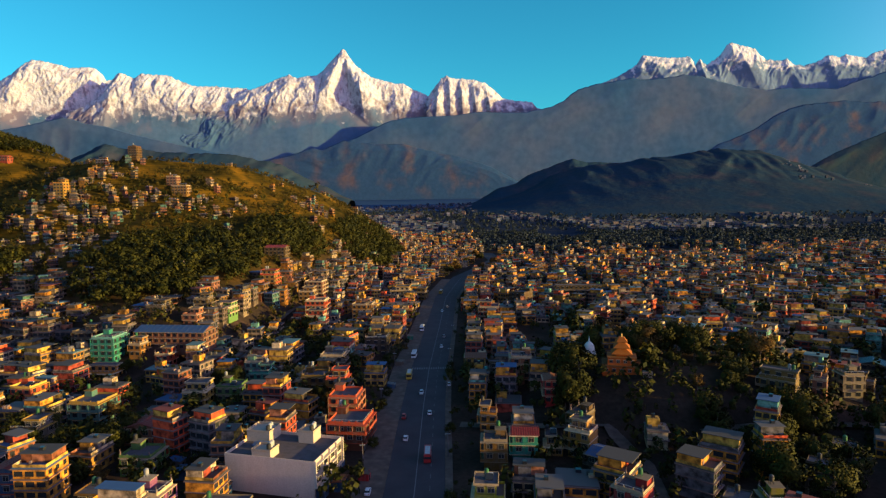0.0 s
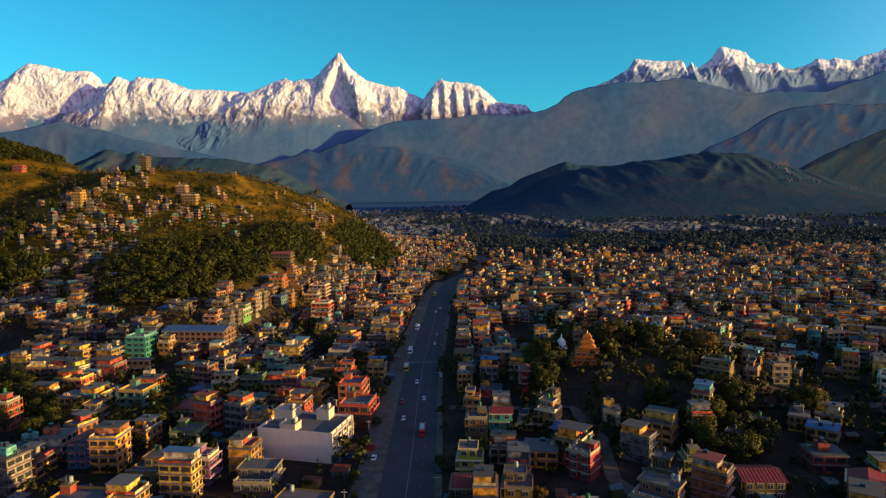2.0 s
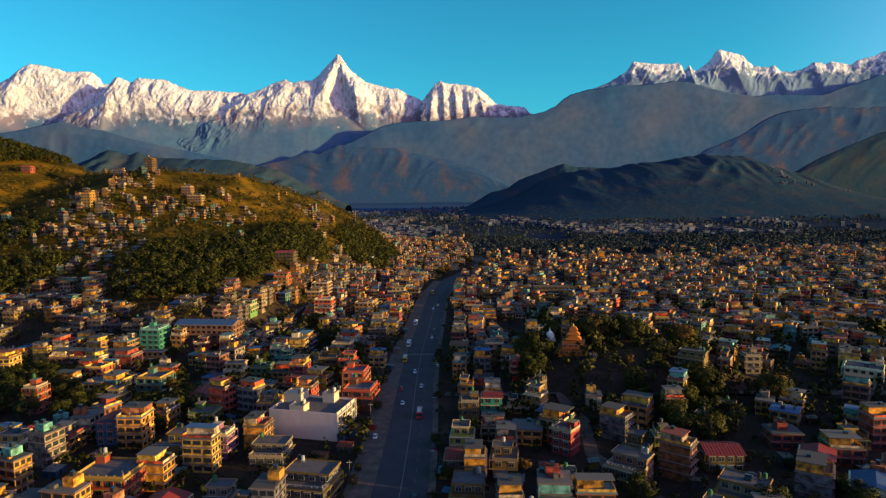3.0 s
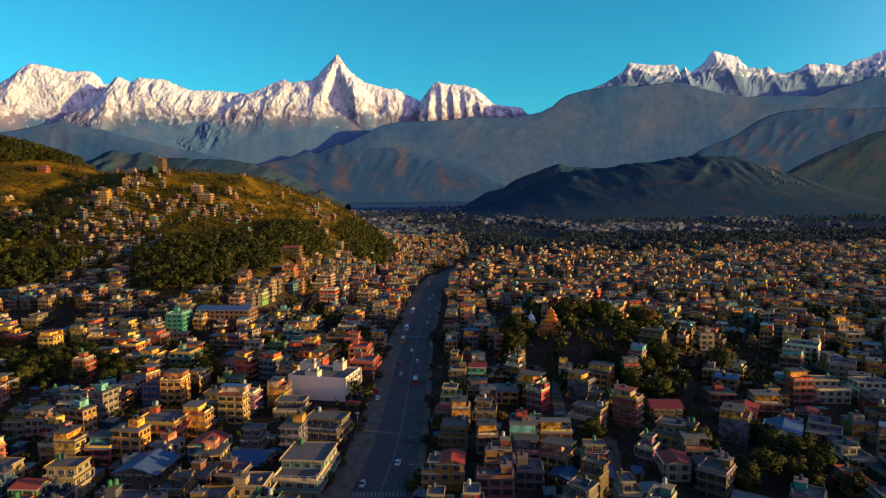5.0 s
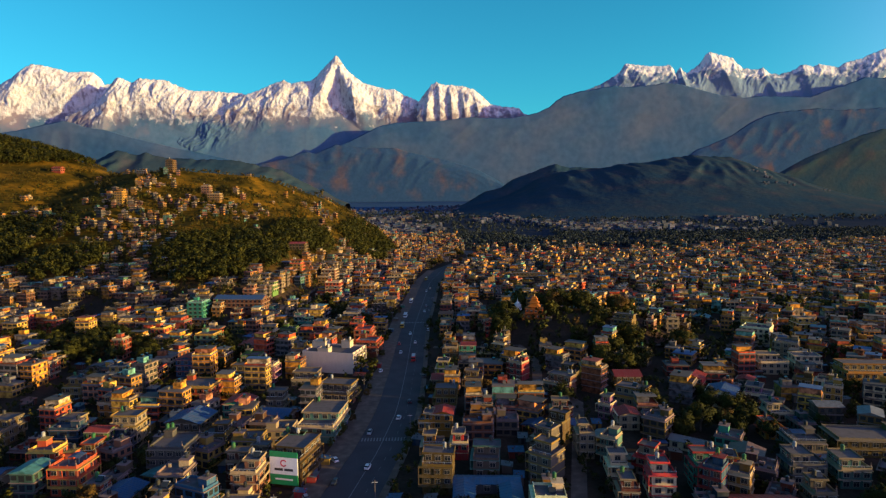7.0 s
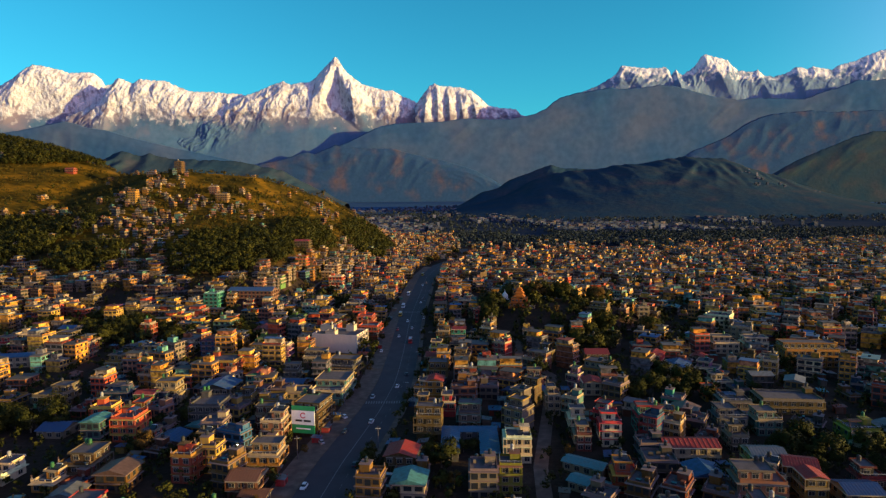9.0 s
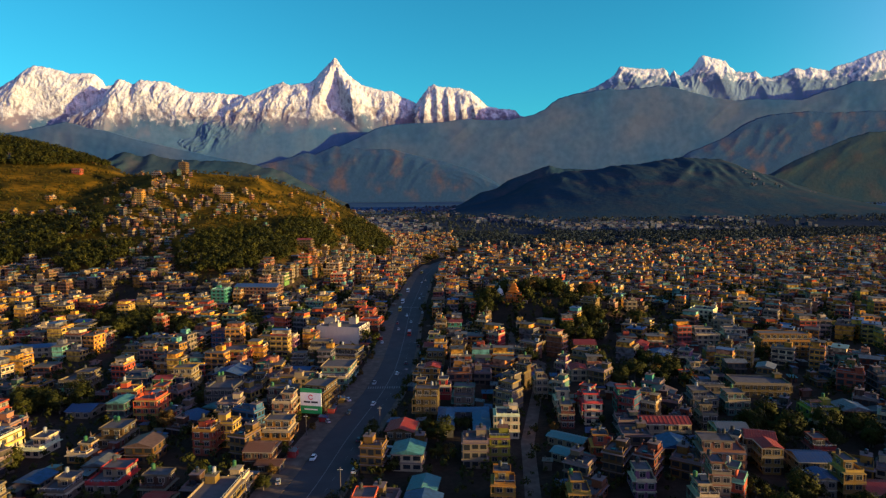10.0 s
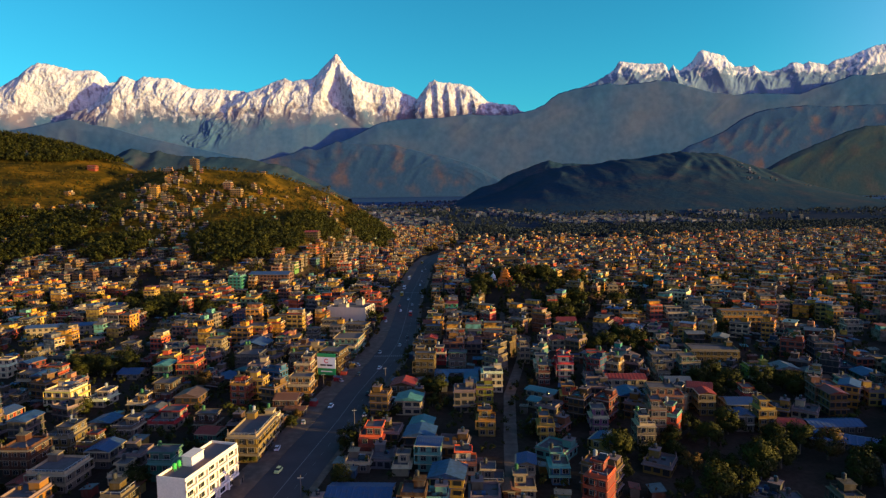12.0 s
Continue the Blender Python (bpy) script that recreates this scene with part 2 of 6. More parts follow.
# far ranges: skyline by control points (x, height), relief by ridged noise
def range_of(name, crest, y, deep, mat, label, relief=60.0, grain=260.0, jag=0.02, seed=0.0, steep=1.0, octaves=7, step=11.0):
    cx, cz = [p[0] for p in crest], [p[1] for p in crest]
    nx, ny = max(120, int((cx[-1] - cx[0]) / step)), 96 if step > 8 else 150
    verts = []
    for j in range(ny):
        v = j / (ny - 9)
        for i in range(nx):
            x = cx[0] + (cx[-1] - cx[0]) * i / (nx - 1)
            w = min(v, 1.0)
            near = table(x, cx, cz)
            wide = sum(table(x + s, cx, cz) for s in (-300, -150, 0, 150, 300)) / 5
            top = near * w ** 3 + wide * (1 - w ** 3)
            top += top * jag * w ** 8 * noise.fractal(Vector((x / 45, seed, 0)), 0.7, 2.0, 6)
            z = top * w ** steep
            wx = x + 0.55 * grain * noise.noise(Vector((x / grain * 0.7, z / grain * 0.9, seed + 11)))
            wz = z + 0.55 * grain * noise.noise(Vector((x / grain * 0.7, z / grain * 0.9, seed + 23)))
            lean = 0.9 * math.tanh(3 * noise.noise(Vector((x / 700, seed, 2))))     # which way the spurs run down
            rib = noise.ridged_multi_fractal(Vector(((wx + lean * wz) / grain, wz / grain * 0.55, seed)), 0.95 if octaves < 6 else 0.8, 2.1, octaves, 1.0, 2.0) * 0.5
            rough = noise.ridged_multi_fractal(Vector(((wx - 0.8 * wz) / grain * 2.3, wz / grain * 2.4, seed + 5)), 0.9 if octaves < 6 else 0.85, 2.2, octaves - 1, 1.0, 2.0) * 0.5
            fade = min(1.0, (1 - w) * 9 + 0.12) * min(1.0, 1.25 * w) ** 2
            yy = y - deep * (1 - v) - relief * fade * (0.45 * rib + 0.6 * rough)
            if v > 1:
                z, yy = top * (1 - (v - 1) * 3), y + deep * (v - 1)
            verts.append((x, yy, max(z, -20)))
    ob = mesh_object(name, verts, grid_faces(nx, ny), mat, True)
    return tagged(ob, label, "mountain", kind="structure")


def massif(name, crest, y, slope, mat, label, spurs=(), lean=0.2, relief=15.0, grain=80.0, seed=0.0, base=330.0, step=5.5):
    """A snow massif whose face turns to the morning sun: spurs (top x, run, left width, right width, height) and a ridged grain."""
    cx, cz = [p[0] for p in crest], [p[1] for p in crest]
    mid = (cx[0] + cx[-1]) / 2
    nx, ny = int((cx[-1] - cx[0]) / step), 130
    verts = []
    for j in range(ny):
        v = j / (ny - 5)
        w = min(v, 1.0)
        for i in range(nx):
            x = cx[0] + (cx[-1] - cx[0]) * i / (nx - 1)
            top = table(x, cx, cz)
            top += 7.0 * noise.fractal(Vector((x / 26, seed, 0)), 0.8, 2.0, 4)
            z = base + (top - base) * w
            below = max(0.0, table(x, cx, cz) - z)
            wide = sum(table(x + s, cx, cz) for s in (-330, -220, -110, 0, 110, 220, 330)) / 7
            f = max(0.0, 1 - below / 260)
            d = lean * (f * below + (1 - f) * (wide - z))
            for xs, run, wl, wr, high in spurs:
                dx = x - xs - run * below
                d += high * min(1.0, below / 160) * max(0.0, min(1.0, 1.45 - below / 260)) * max(0.0, 1 + dx / wl if dx < 0 else 1 - dx / wr)
            wx = x + 0.5 * grain * noise.noise(Vector((x / grain * 0.6, z / grain * 0.8, seed + 11)))
            wz = z + 0.5 * grain * noise.noise(Vector((x / grain * 0.6, z / grain * 0.8, seed + 23)))
            big = noise.ridged_multi_fractal(Vector(((wx + 0.35 * wz) / grain / 2.6, wz / grain / 3.4, seed)), 0.9, 2.1, 3, 1.0, 2.0)
            fine = noise.ridged_multi_fractal(Vector(((wx - 0.5 * wz) / grain, wz / grain * 0.6, seed + 5)), 0.85, 2.2, 5, 1.0, 2.0)
            d += relief * min(1.0, 0.15 + below / 70) * max(0.03, min(1.0, 1.45 - below / 230)) * (0.8 * big + 0.9 * fine)
            yy = y + slope * (x - mid) - d
            if v > 1:
                z, yy = top - (v - 1) * 600, y + slope * (x - mid) + (v - 1) * 60
            verts.append((x, yy, z))
    ob = mesh_object(name, verts, grid_faces(nx, ny), mat, True)
    return tagged(ob, label, "mountain", kind="structure")


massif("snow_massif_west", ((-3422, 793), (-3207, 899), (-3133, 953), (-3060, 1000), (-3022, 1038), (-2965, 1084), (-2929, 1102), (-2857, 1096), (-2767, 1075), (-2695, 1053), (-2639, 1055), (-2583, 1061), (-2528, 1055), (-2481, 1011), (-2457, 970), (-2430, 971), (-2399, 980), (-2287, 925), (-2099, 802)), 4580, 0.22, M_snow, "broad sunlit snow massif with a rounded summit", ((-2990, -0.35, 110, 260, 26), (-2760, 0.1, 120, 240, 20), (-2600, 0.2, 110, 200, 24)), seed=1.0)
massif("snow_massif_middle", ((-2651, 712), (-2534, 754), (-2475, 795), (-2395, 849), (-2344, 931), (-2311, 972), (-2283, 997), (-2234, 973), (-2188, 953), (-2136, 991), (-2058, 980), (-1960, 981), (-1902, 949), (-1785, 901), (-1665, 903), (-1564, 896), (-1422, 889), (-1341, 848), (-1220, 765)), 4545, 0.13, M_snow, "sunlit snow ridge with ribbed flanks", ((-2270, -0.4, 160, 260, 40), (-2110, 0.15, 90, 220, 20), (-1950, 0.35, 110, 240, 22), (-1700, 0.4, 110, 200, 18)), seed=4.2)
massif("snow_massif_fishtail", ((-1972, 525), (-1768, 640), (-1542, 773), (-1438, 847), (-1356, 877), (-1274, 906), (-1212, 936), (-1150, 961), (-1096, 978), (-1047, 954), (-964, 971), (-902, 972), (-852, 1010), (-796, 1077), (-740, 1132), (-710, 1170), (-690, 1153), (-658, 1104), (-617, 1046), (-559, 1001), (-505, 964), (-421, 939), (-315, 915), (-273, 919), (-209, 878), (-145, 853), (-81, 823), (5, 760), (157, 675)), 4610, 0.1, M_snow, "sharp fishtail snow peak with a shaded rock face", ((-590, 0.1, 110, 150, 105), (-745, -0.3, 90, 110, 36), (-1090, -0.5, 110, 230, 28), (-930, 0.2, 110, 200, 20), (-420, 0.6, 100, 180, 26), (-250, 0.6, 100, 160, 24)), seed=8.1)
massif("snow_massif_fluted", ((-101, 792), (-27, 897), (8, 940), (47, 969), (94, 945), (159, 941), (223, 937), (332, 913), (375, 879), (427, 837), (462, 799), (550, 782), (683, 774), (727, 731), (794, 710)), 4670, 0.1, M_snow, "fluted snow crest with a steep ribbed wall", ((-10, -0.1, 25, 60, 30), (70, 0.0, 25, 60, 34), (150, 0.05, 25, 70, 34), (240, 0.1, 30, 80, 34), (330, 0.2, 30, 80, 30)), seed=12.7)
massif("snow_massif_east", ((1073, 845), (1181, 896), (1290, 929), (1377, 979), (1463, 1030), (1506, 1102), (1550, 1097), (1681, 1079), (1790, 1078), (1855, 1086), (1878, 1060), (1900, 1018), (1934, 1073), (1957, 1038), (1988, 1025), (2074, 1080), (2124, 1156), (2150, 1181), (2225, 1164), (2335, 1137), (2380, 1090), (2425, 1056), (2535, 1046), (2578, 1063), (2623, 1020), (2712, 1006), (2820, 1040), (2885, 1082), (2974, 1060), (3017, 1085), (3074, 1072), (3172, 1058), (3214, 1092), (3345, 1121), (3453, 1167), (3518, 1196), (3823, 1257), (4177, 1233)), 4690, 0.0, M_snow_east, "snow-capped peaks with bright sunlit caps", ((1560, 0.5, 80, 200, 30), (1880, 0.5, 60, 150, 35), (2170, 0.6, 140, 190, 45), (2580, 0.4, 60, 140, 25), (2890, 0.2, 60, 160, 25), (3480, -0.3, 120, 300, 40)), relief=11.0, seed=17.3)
range_of("ridge_main", ((-1014, 306), (-825, 407), (-679, 475), (-596, 507), (-492, 555), (-388, 611), (-305, 630), (-243, 638), (-99, 645), (107, 651), (190, 662), (272, 674), (438, 664), (603, 663), (644, 675), (769, 694), (872, 738), (913, 778), (975, 818), (1058, 842), (1140, 857), (1347, 892), (1430, 879), (1637, 893), (1720, 909), (1844, 896), (1970, 858), (2138, 816), (2305, 794), (2472, 805), (2639, 800), (2807, 794), (2930, 842), (3054, 878), (3219, 937), (3337, 928), (3553, 959), (3887, 997)), 4440, 18, M_haze_forest, "long forested ridge in painted blue-grey haze", 14, 620, 0.005, 14.6, 0.9, 3)
range_of("ridge_west", ((-3499, 471), (-3307, 507), (-2925, 560), (-2733, 592), (-2579, 625), (-2502, 639), (-2427, 624), (-2353, 596), (-2202, 572), (-2015, 514), (-1674, 434), (-1332, 354), (-1180, 295), (-1069, 178)), 4150, 14, M_haze_forest, "forested ridge in painted blue-grey haze", 12, 560, 0.005, 21.9, 0.9, 3)
range_of("foothill_centre", ((-1505, 270), (-1379, 322), (-1255, 349), (-1090, 380), (-966, 420), (-904, 435), (-843, 418), (-760, 458), (-698, 482), (-595, 473), (-431, 455), (-266, 453), (-61, 398), (104, 364), (269, 313), (352, 283), (476, 216), (601, 145), (726, 73)), 4426, 36, M_haze_foothill, "brown scrubby foothill with bare patches coloured as sunlit", 20, 330, 0.01, 29.2, 1.0, 3)
range_of("foothill_east", ((1810, 318), (1975, 419), (2038, 439), (2224, 520), (2347, 600), (2470, 661), (2594, 688), (2720, 695), (2844, 710), (3054, 696), (3339, 706), (3641, 720)), 4428, 36, M_haze_foothill, "brown foothill with bare patches coloured as sunlit", 20, 330, 0.01, 36.5, 1.0, 3)
range_of("ridge_east", ((1841, 145), (1966, 212), (2059, 265), (2153, 307), (2246, 343), (2308, 368), (2402, 404), (2520, 440), (2630, 440), (2800, 290), (2960, 120)), 3300, 28, M_haze_hill, "dark forested ridge spur", 24, 420, 0.01, 43.8, 1.0, 3)
WOODED_CREST = ((93, 29), (228, 59), (362, 98), (415, 124), (496, 168), (603, 196), (683, 211), (844, 223), (897, 238), (1032, 244), (1139, 265), (1219, 274), (1340, 270), (1435, 264), (1517, 231), (1599, 196), (1710, 136), (1848, 67), (1987, 12), (2153, -31))
range_of("wooded_hill_east", WOODED_CREST, 2800, 1000, M_haze_hill, "low dark wooded hill with scattered houses", 120, 300, 0.02, 51.1, 1.0, 4)
range_of("wooded_hill_behind", ((123, 34), (178, 66), (261, 115), (344, 135), (399, 173), (509, 213), (605, 245), (674, 230), (922, 217), (1061, 133)), 2880, 300, M_haze_hill, "low dark wooded hill crest", 50, 280, 0.02, 58.4, 1.0, 4)
range_of("wooded_hill_west", ((-1100, 189), (-1038, 220), (-1003, 235), (-964, 250), (-934, 243), (-908, 236), (-874, 235), (-805, 223), (-719, 218), (-632, 212), (-563, 203), (-460, 179), (-357, 126), (-253, 73)), 1800, 300, M_haze_hill, "dark wooded hill crest", 50, 240, 0.03, 65.7, 1.0, 4)


def road_x(y):
    """Centre line of the main road."""
    return table(y, (-400, -42, -20, 13, 40, 67, 86, 105, 130, 171, 243, 297, 393, 510, 632, 711, 800, 900), (-90, -33.5, -30, -26, -21.5, -17, -15, -13, -12, -11.2, -10.8, -9.6, -5, 0, 16, 42, 66, 62))


def strip(name, y0, y1, left, right, z, mat, step=8.0, centre=road_x):
    n = int((y1 - y0) / step) + 1
    verts = []
    for k in range(n):
        y = y0 + (y1 - y0) * k / (n - 1)
        slope = (centre(y + 4) - centre(y - 4)) / 8
        for off in (left, right):
            verts.append((centre(y) + off, y - off * slope, z))
        for off in (left, right):
            verts.append((centre(y) + off, y - off * slope, z - 0.3))
    faces = []
    for k in range(n - 1):
        a = 4 * k
        faces += [(a, a + 1, a + 5, a + 4), (a + 2, a, a + 4, a + 6), (a + 1, a + 3, a + 7, a + 5)]
    return mesh_object(name, verts, faces, mat)


road = tagged(strip("road", -400, 900, -6.4, 11.2, 0.12, M_asphalt), "wide grey asphalt main road", "road", kind="structure")
tagged(strip("shoulder_west", -400, 620, -15.5, -6.45, 0.2, M_shoulder), "dusty unpaved shoulder beside the main road", "pavement", kind="structure")
tagged(strip("shoulder_east", -400, 620, 11.25, 13.6, 0.2, M_shoulder), "dusty unpaved shoulder beside the main road", "pavement", kind="structure")
part_lines = strip("centre_line", -400, 640, 2.3, 2.54, 0.128, M_line)
part_lines.parent = road
for off in (6.8,):
    verts, faces = [], []
    for k in range(120):
        y = -310 + 8 * k
        c = road_x(y) + off
        s = (road_x(y + 4) - road_x(y)) / 4
        a = len(verts)
        verts += [(c - 0.06, y, 0.128), (c + 0.06, y, 0.128), (c + 0.06 + 3 * s, y + 3, 0.128), (c - 0.06 + 3 * s, y + 3, 0.128)]
        faces.append((a, a + 1, a + 2, a + 3))
    o = mesh_object("lane_dashes", verts, faces, M_line)
    o.parent = road
for yc in (77.0, 297.0):
    verts, faces = [], []
    for k in range(15):
        c = road_x(yc) - 5.9 + 1.15 * k
        a = len(verts)
        verts += [(c, yc - 1.6, 0.129), (c + 0.55, yc - 1.6, 0.129), (c + 0.55, yc + 1.6, 0.129), (c, yc + 1.6, 0.129)]
        faces.append((a, a + 1, a + 2, a + 3))
    o = mesh_object("zebra_crossing", verts, faces, M_line)
    o.parent = road


def lane(name, pts, width, label):
    """A side street over the ground along a few corner points."""
    path = []
    for (xa, ya), (xb, yb) in zip(pts, pts[1:]):
        k = max(2, int(math.hypot(xb - xa, yb - ya) / 6))
        path += [(xa + (xb - xa) * i / k, ya + (yb - ya) * i / k) for i in range(k)]
    path.append(pts[-1])
    verts, faces = [], []
    for k, (x, y) in enumerate(path):
        xa, ya = path[max(k - 1, 0)]
        xb, yb = path[min(k + 1, len(path) - 1)]
        q = Vector((xb - xa, yb - ya)).normalized()
        z = ground_height(x, y) + 0.35 if ground_height(x, y) > 0 else 0.06
        for s in (-1, 1):
            verts.append((x - q.y * s * width / 2, y + q.x * s * width / 2, z))
        if k:
            a = 2 * k
            faces.append((a - 2, a, a + 1, a - 1))
    return tagged(mesh_object(name, verts, faces, M_shoulder), label, "road", kind="structure")




# building blocks
def box(bm, x0, x1, y0, y1, z0, z1, mat=0):
    v = [bm.verts.new(p) for p in ((x0, y0, z0), (x1, y0, z0), (x1, y1, z0), (x0, y1, z0), (x0, y0, z1), (x1, y0, z1), (x1, y1, z1), (x0, y1, z1))]
    for q in ((3, 2, 1, 0), (4, 5, 6, 7), (0, 1, 5, 4), (1, 2, 6, 5), (2, 3, 7, 6), (3, 0, 4, 7)):
        bm.faces.new([v[k] for k in q]).material_index = mat


def ring(bm, x0, x1, y0, y1, z0, z1, t, mat=0):
    box(bm, x0, x1, y0, y0 + t, z0, z1, mat)
    box(bm, x0, x1, y1 - t, y1, z0, z1, mat)
    box(bm, x0, x0 + t, y0 + t, y1 - t, z0, z1, mat)
    box(bm, x1 - t, x1, y0 + t, y1 - t, z0, z1, mat)


def drum(bm, x, y, z0, z1, r, mat=0, k=12):
    """A tank: ribbed drum with a domed lid."""
    prof = ((r, z0), (r, z0 + 0.45 * (z1 - z0)), (r * 1.04, z0 + 0.5 * (z1 - z0)), (r, z0 + 0.55 * (z1 - z0)), (r, z0 + 0.82 * (z1 - z0)), (r * 0.45, z1), (0.02, z1 + 0.02))
    rows = [[bm.verts.new((x + a * math.cos(2 * math.pi * i / k), y + a * math.sin(2 * math.pi * i / k), z)) for i in range(k)] for a, z in prof]
    for p, q in zip(rows, rows[1:]):
        for i in range(k):
            bm.faces.new((p[i], p[(i + 1) % k], q[(i + 1) % k], q[i])).material_index = mat


def mesh_of(name, bm, mats):
    me = bpy.data.meshes.new(name)
    bm.to_mesh(me)
    bm.free()
    for m in mats if isinstance(mats, (list, tuple)) else [mats]:
        me.materials.append(m)
    return me


def part(name, bm, mats, parent, label="", color=None, at=None):
    me = bm if isinstance(bm, bpy.types.Mesh) else mesh_of(name, bm, mats)
    ob = new(name, me)
    ob.parent = parent
    if at is not None:
        ob.matrix_basis = at
    if color:
        ob.color = (*color, 1)
    if label:
        tagged(ob, label)
    return ob


PAINT = dict(cream=(0.62, 0.52, 0.28), yellow=(0.66, 0.43, 0.09), white=(0.7, 0.68, 0.6), orange=(0.62, 0.22, 0.06), brick=(0.33, 0.13, 0.07), tan=(0.45, 0.33, 0.15),
             grey=(0.34, 0.33, 0.32), slate=(0.2, 0.22, 0.27), pink=(0.5, 0.33, 0.28), teal=(0.1, 0.42, 0.4), green=(0.28, 0.5, 0.26), blue=(0.12, 0.24, 0.45),
             purple=(0.36, 0.24, 0.4), red=(0.5, 0.05, 0.03), olive=(0.3, 0.28, 0.12), brown=(0.24, 0.14, 0.09), lime=(0.5, 0.55, 0.16), cyan=(0.3, 0.52, 0.55))
def deeper(c):
    """Paint darkened to about a quarter, made more saturated and shifted towards red."""
    m = sum(c) / 3
    return tuple(max(0.012, 0.25 * k * (m + 1.8 * (v - m))) for v, k in zip(c, (1.26, 0.95, 0.72)))


PAINT = {k: deeper(v) for k, v in PAINT.items()}
WORD = dict(cream="cream-painted", yellow="yellow-painted", white="whitewashed", orange="orange-painted", brick="bare brick", tan="tan-painted", grey="bare grey concrete",
            slate="slate-grey", pink="pink-painted", teal="teal-painted", green="pale green", blue="blue-painted", purple="mauve-painted", red="red-painted", olive="olive-coloured",
            brown="brown", lime="lime-yellow", cyan="pale blue-green")
COUNT = {1: "single-storey", 2: "two-storey", 3: "three-storey", 4: "four-storey", 5: "five-storey", 6: "six-storey", 7: "seven-storey"}
TIN = dict(redtin="red", bluetin="blue", greytin="grey", tealtin="teal", browntin="rust-brown")
TINT = dict(redtin=(0.19, 0.018, 0.012), bluetin=(0.025, 0.055, 0.13), greytin=(0.11, 0.11, 0.115), tealtin=(0.05, 0.15, 0.155), browntin=(0.13, 0.05, 0.025))
STOREY = 3.0

bm = bmesh.new()
box(bm, -0.95, 0.95, -0.07, 0.02, -0.85, 0.95, 0)
box(bm, -0.86, -0.04, -0.078, -0.02, -0.77, 0.42, 1)
box(bm, 0.04, 0.86, -0.078, -0.02, -0.77, 0.42, 1)
box(bm, -0.86, 0.86, -0.078, -0.02, 0.5, 0.87, 1)
box(bm, -1.15, 1.15, -0.55, 0.02, 1.02, 1.12, 0)
WINDOW = mesh_of("window", bm, [M_frame, M_glass])
bm = bmesh.new()
drum(bm, 0, 0, 0.7, 2.3, 0.62)
for p in ((-0.4, -0.4), (0.4, -0.4), (-0.4, 0.4), (0.4, 0.4)):
    box(bm, p[0] - 0.06, p[0] + 0.06, p[1] - 0.06, p[1] + 0.06, 0, 0.7)
TANK = mesh_of("water_tank", bm, M_tank)
bm = bmesh.new()
box(bm, -0.15, 0.15, -0.15, 0.15, 0, 1.0)
for p in ((-0.1, -0.1), (0.1, -0.1), (-0.1, 0.1), (0.1, 0.1)):
    box(bm, p[0] - 0.012, p[0] + 0.012, p[1] - 0.012, p[1] + 0.012, 1.0, 1.9)
STUB = mesh_of("column_stub", bm, M_slab)

bm = bmesh.new()
box(bm, -1.0, 1.0, -0.9, 0.8, 0.0, 0.3)
for v_ in bm.verts:
    if v_.co.z > 0.2 and v_.co.y > 0:
        v_.co.z = 1.25
SOLAR = mesh_of("solar_panel", bm, M_glass)
bm = bmesh.new()
box(bm, -1.05, 1.05, 0.82, 1.22, 0.9, 1.3)
SOLAR_TANK = mesh_of("heater_tank", bm, M_metal)
PLACED = []          # footprints already taken: x, y, radius


def gable(w, d, z, rise):
    """A ribbed sheet roof in one piece with two slopes, ridge along the longer side."""
    bm = bmesh.new()
    along, span = max(w, d), min(w, d)
    k = 12
    stations = []
    for i in range(k):
        a, c = -along / 2 + along * i / k, along / k
        stations += [(a, 0.0), (a + c * 0.7, 0.0), (a + c * 0.75, 0.08), (a + c * 0.95, 0.08)]
    stations.append((along / 2, 0.0))
    sheets = []
    for drop in (0.0, 0.1):
        rows = []
        for a, lift in stations:
            row = []
            for side, up in ((-1, 0), (0, rise), (1, 0)):
                p = (a, side * span / 2, z + up + lift - drop)
                row.append(bm.verts.new((-p[1], p[0], p[2]) if d > w else p))
            rows.append(row)
        sheets.append(rows)
    hi, lo = sheets
    for i in range(len(stations) - 1):
        for j in (0, 1):
            bm.faces.new((hi[i][j], hi[i + 1][j], hi[i + 1][j + 1], hi[i][j + 1]))
            bm.faces.new((lo[i][j + 1], lo[i + 1][j + 1], lo[i + 1][j], lo[i][j]))
        for j in (0, 2):
            bm.faces.new((hi[i][j], hi[i + 1][j], lo[i + 1][j], lo[i][j]))
    for i in (0, -1):
        for j in (0, 1):
            bm.faces.new((hi[i][j], hi[i][j + 1], lo[i][j + 1], lo[i][j]))
    bmesh.ops.recalc_face_normals(bm, faces=bm.faces)
    return bm


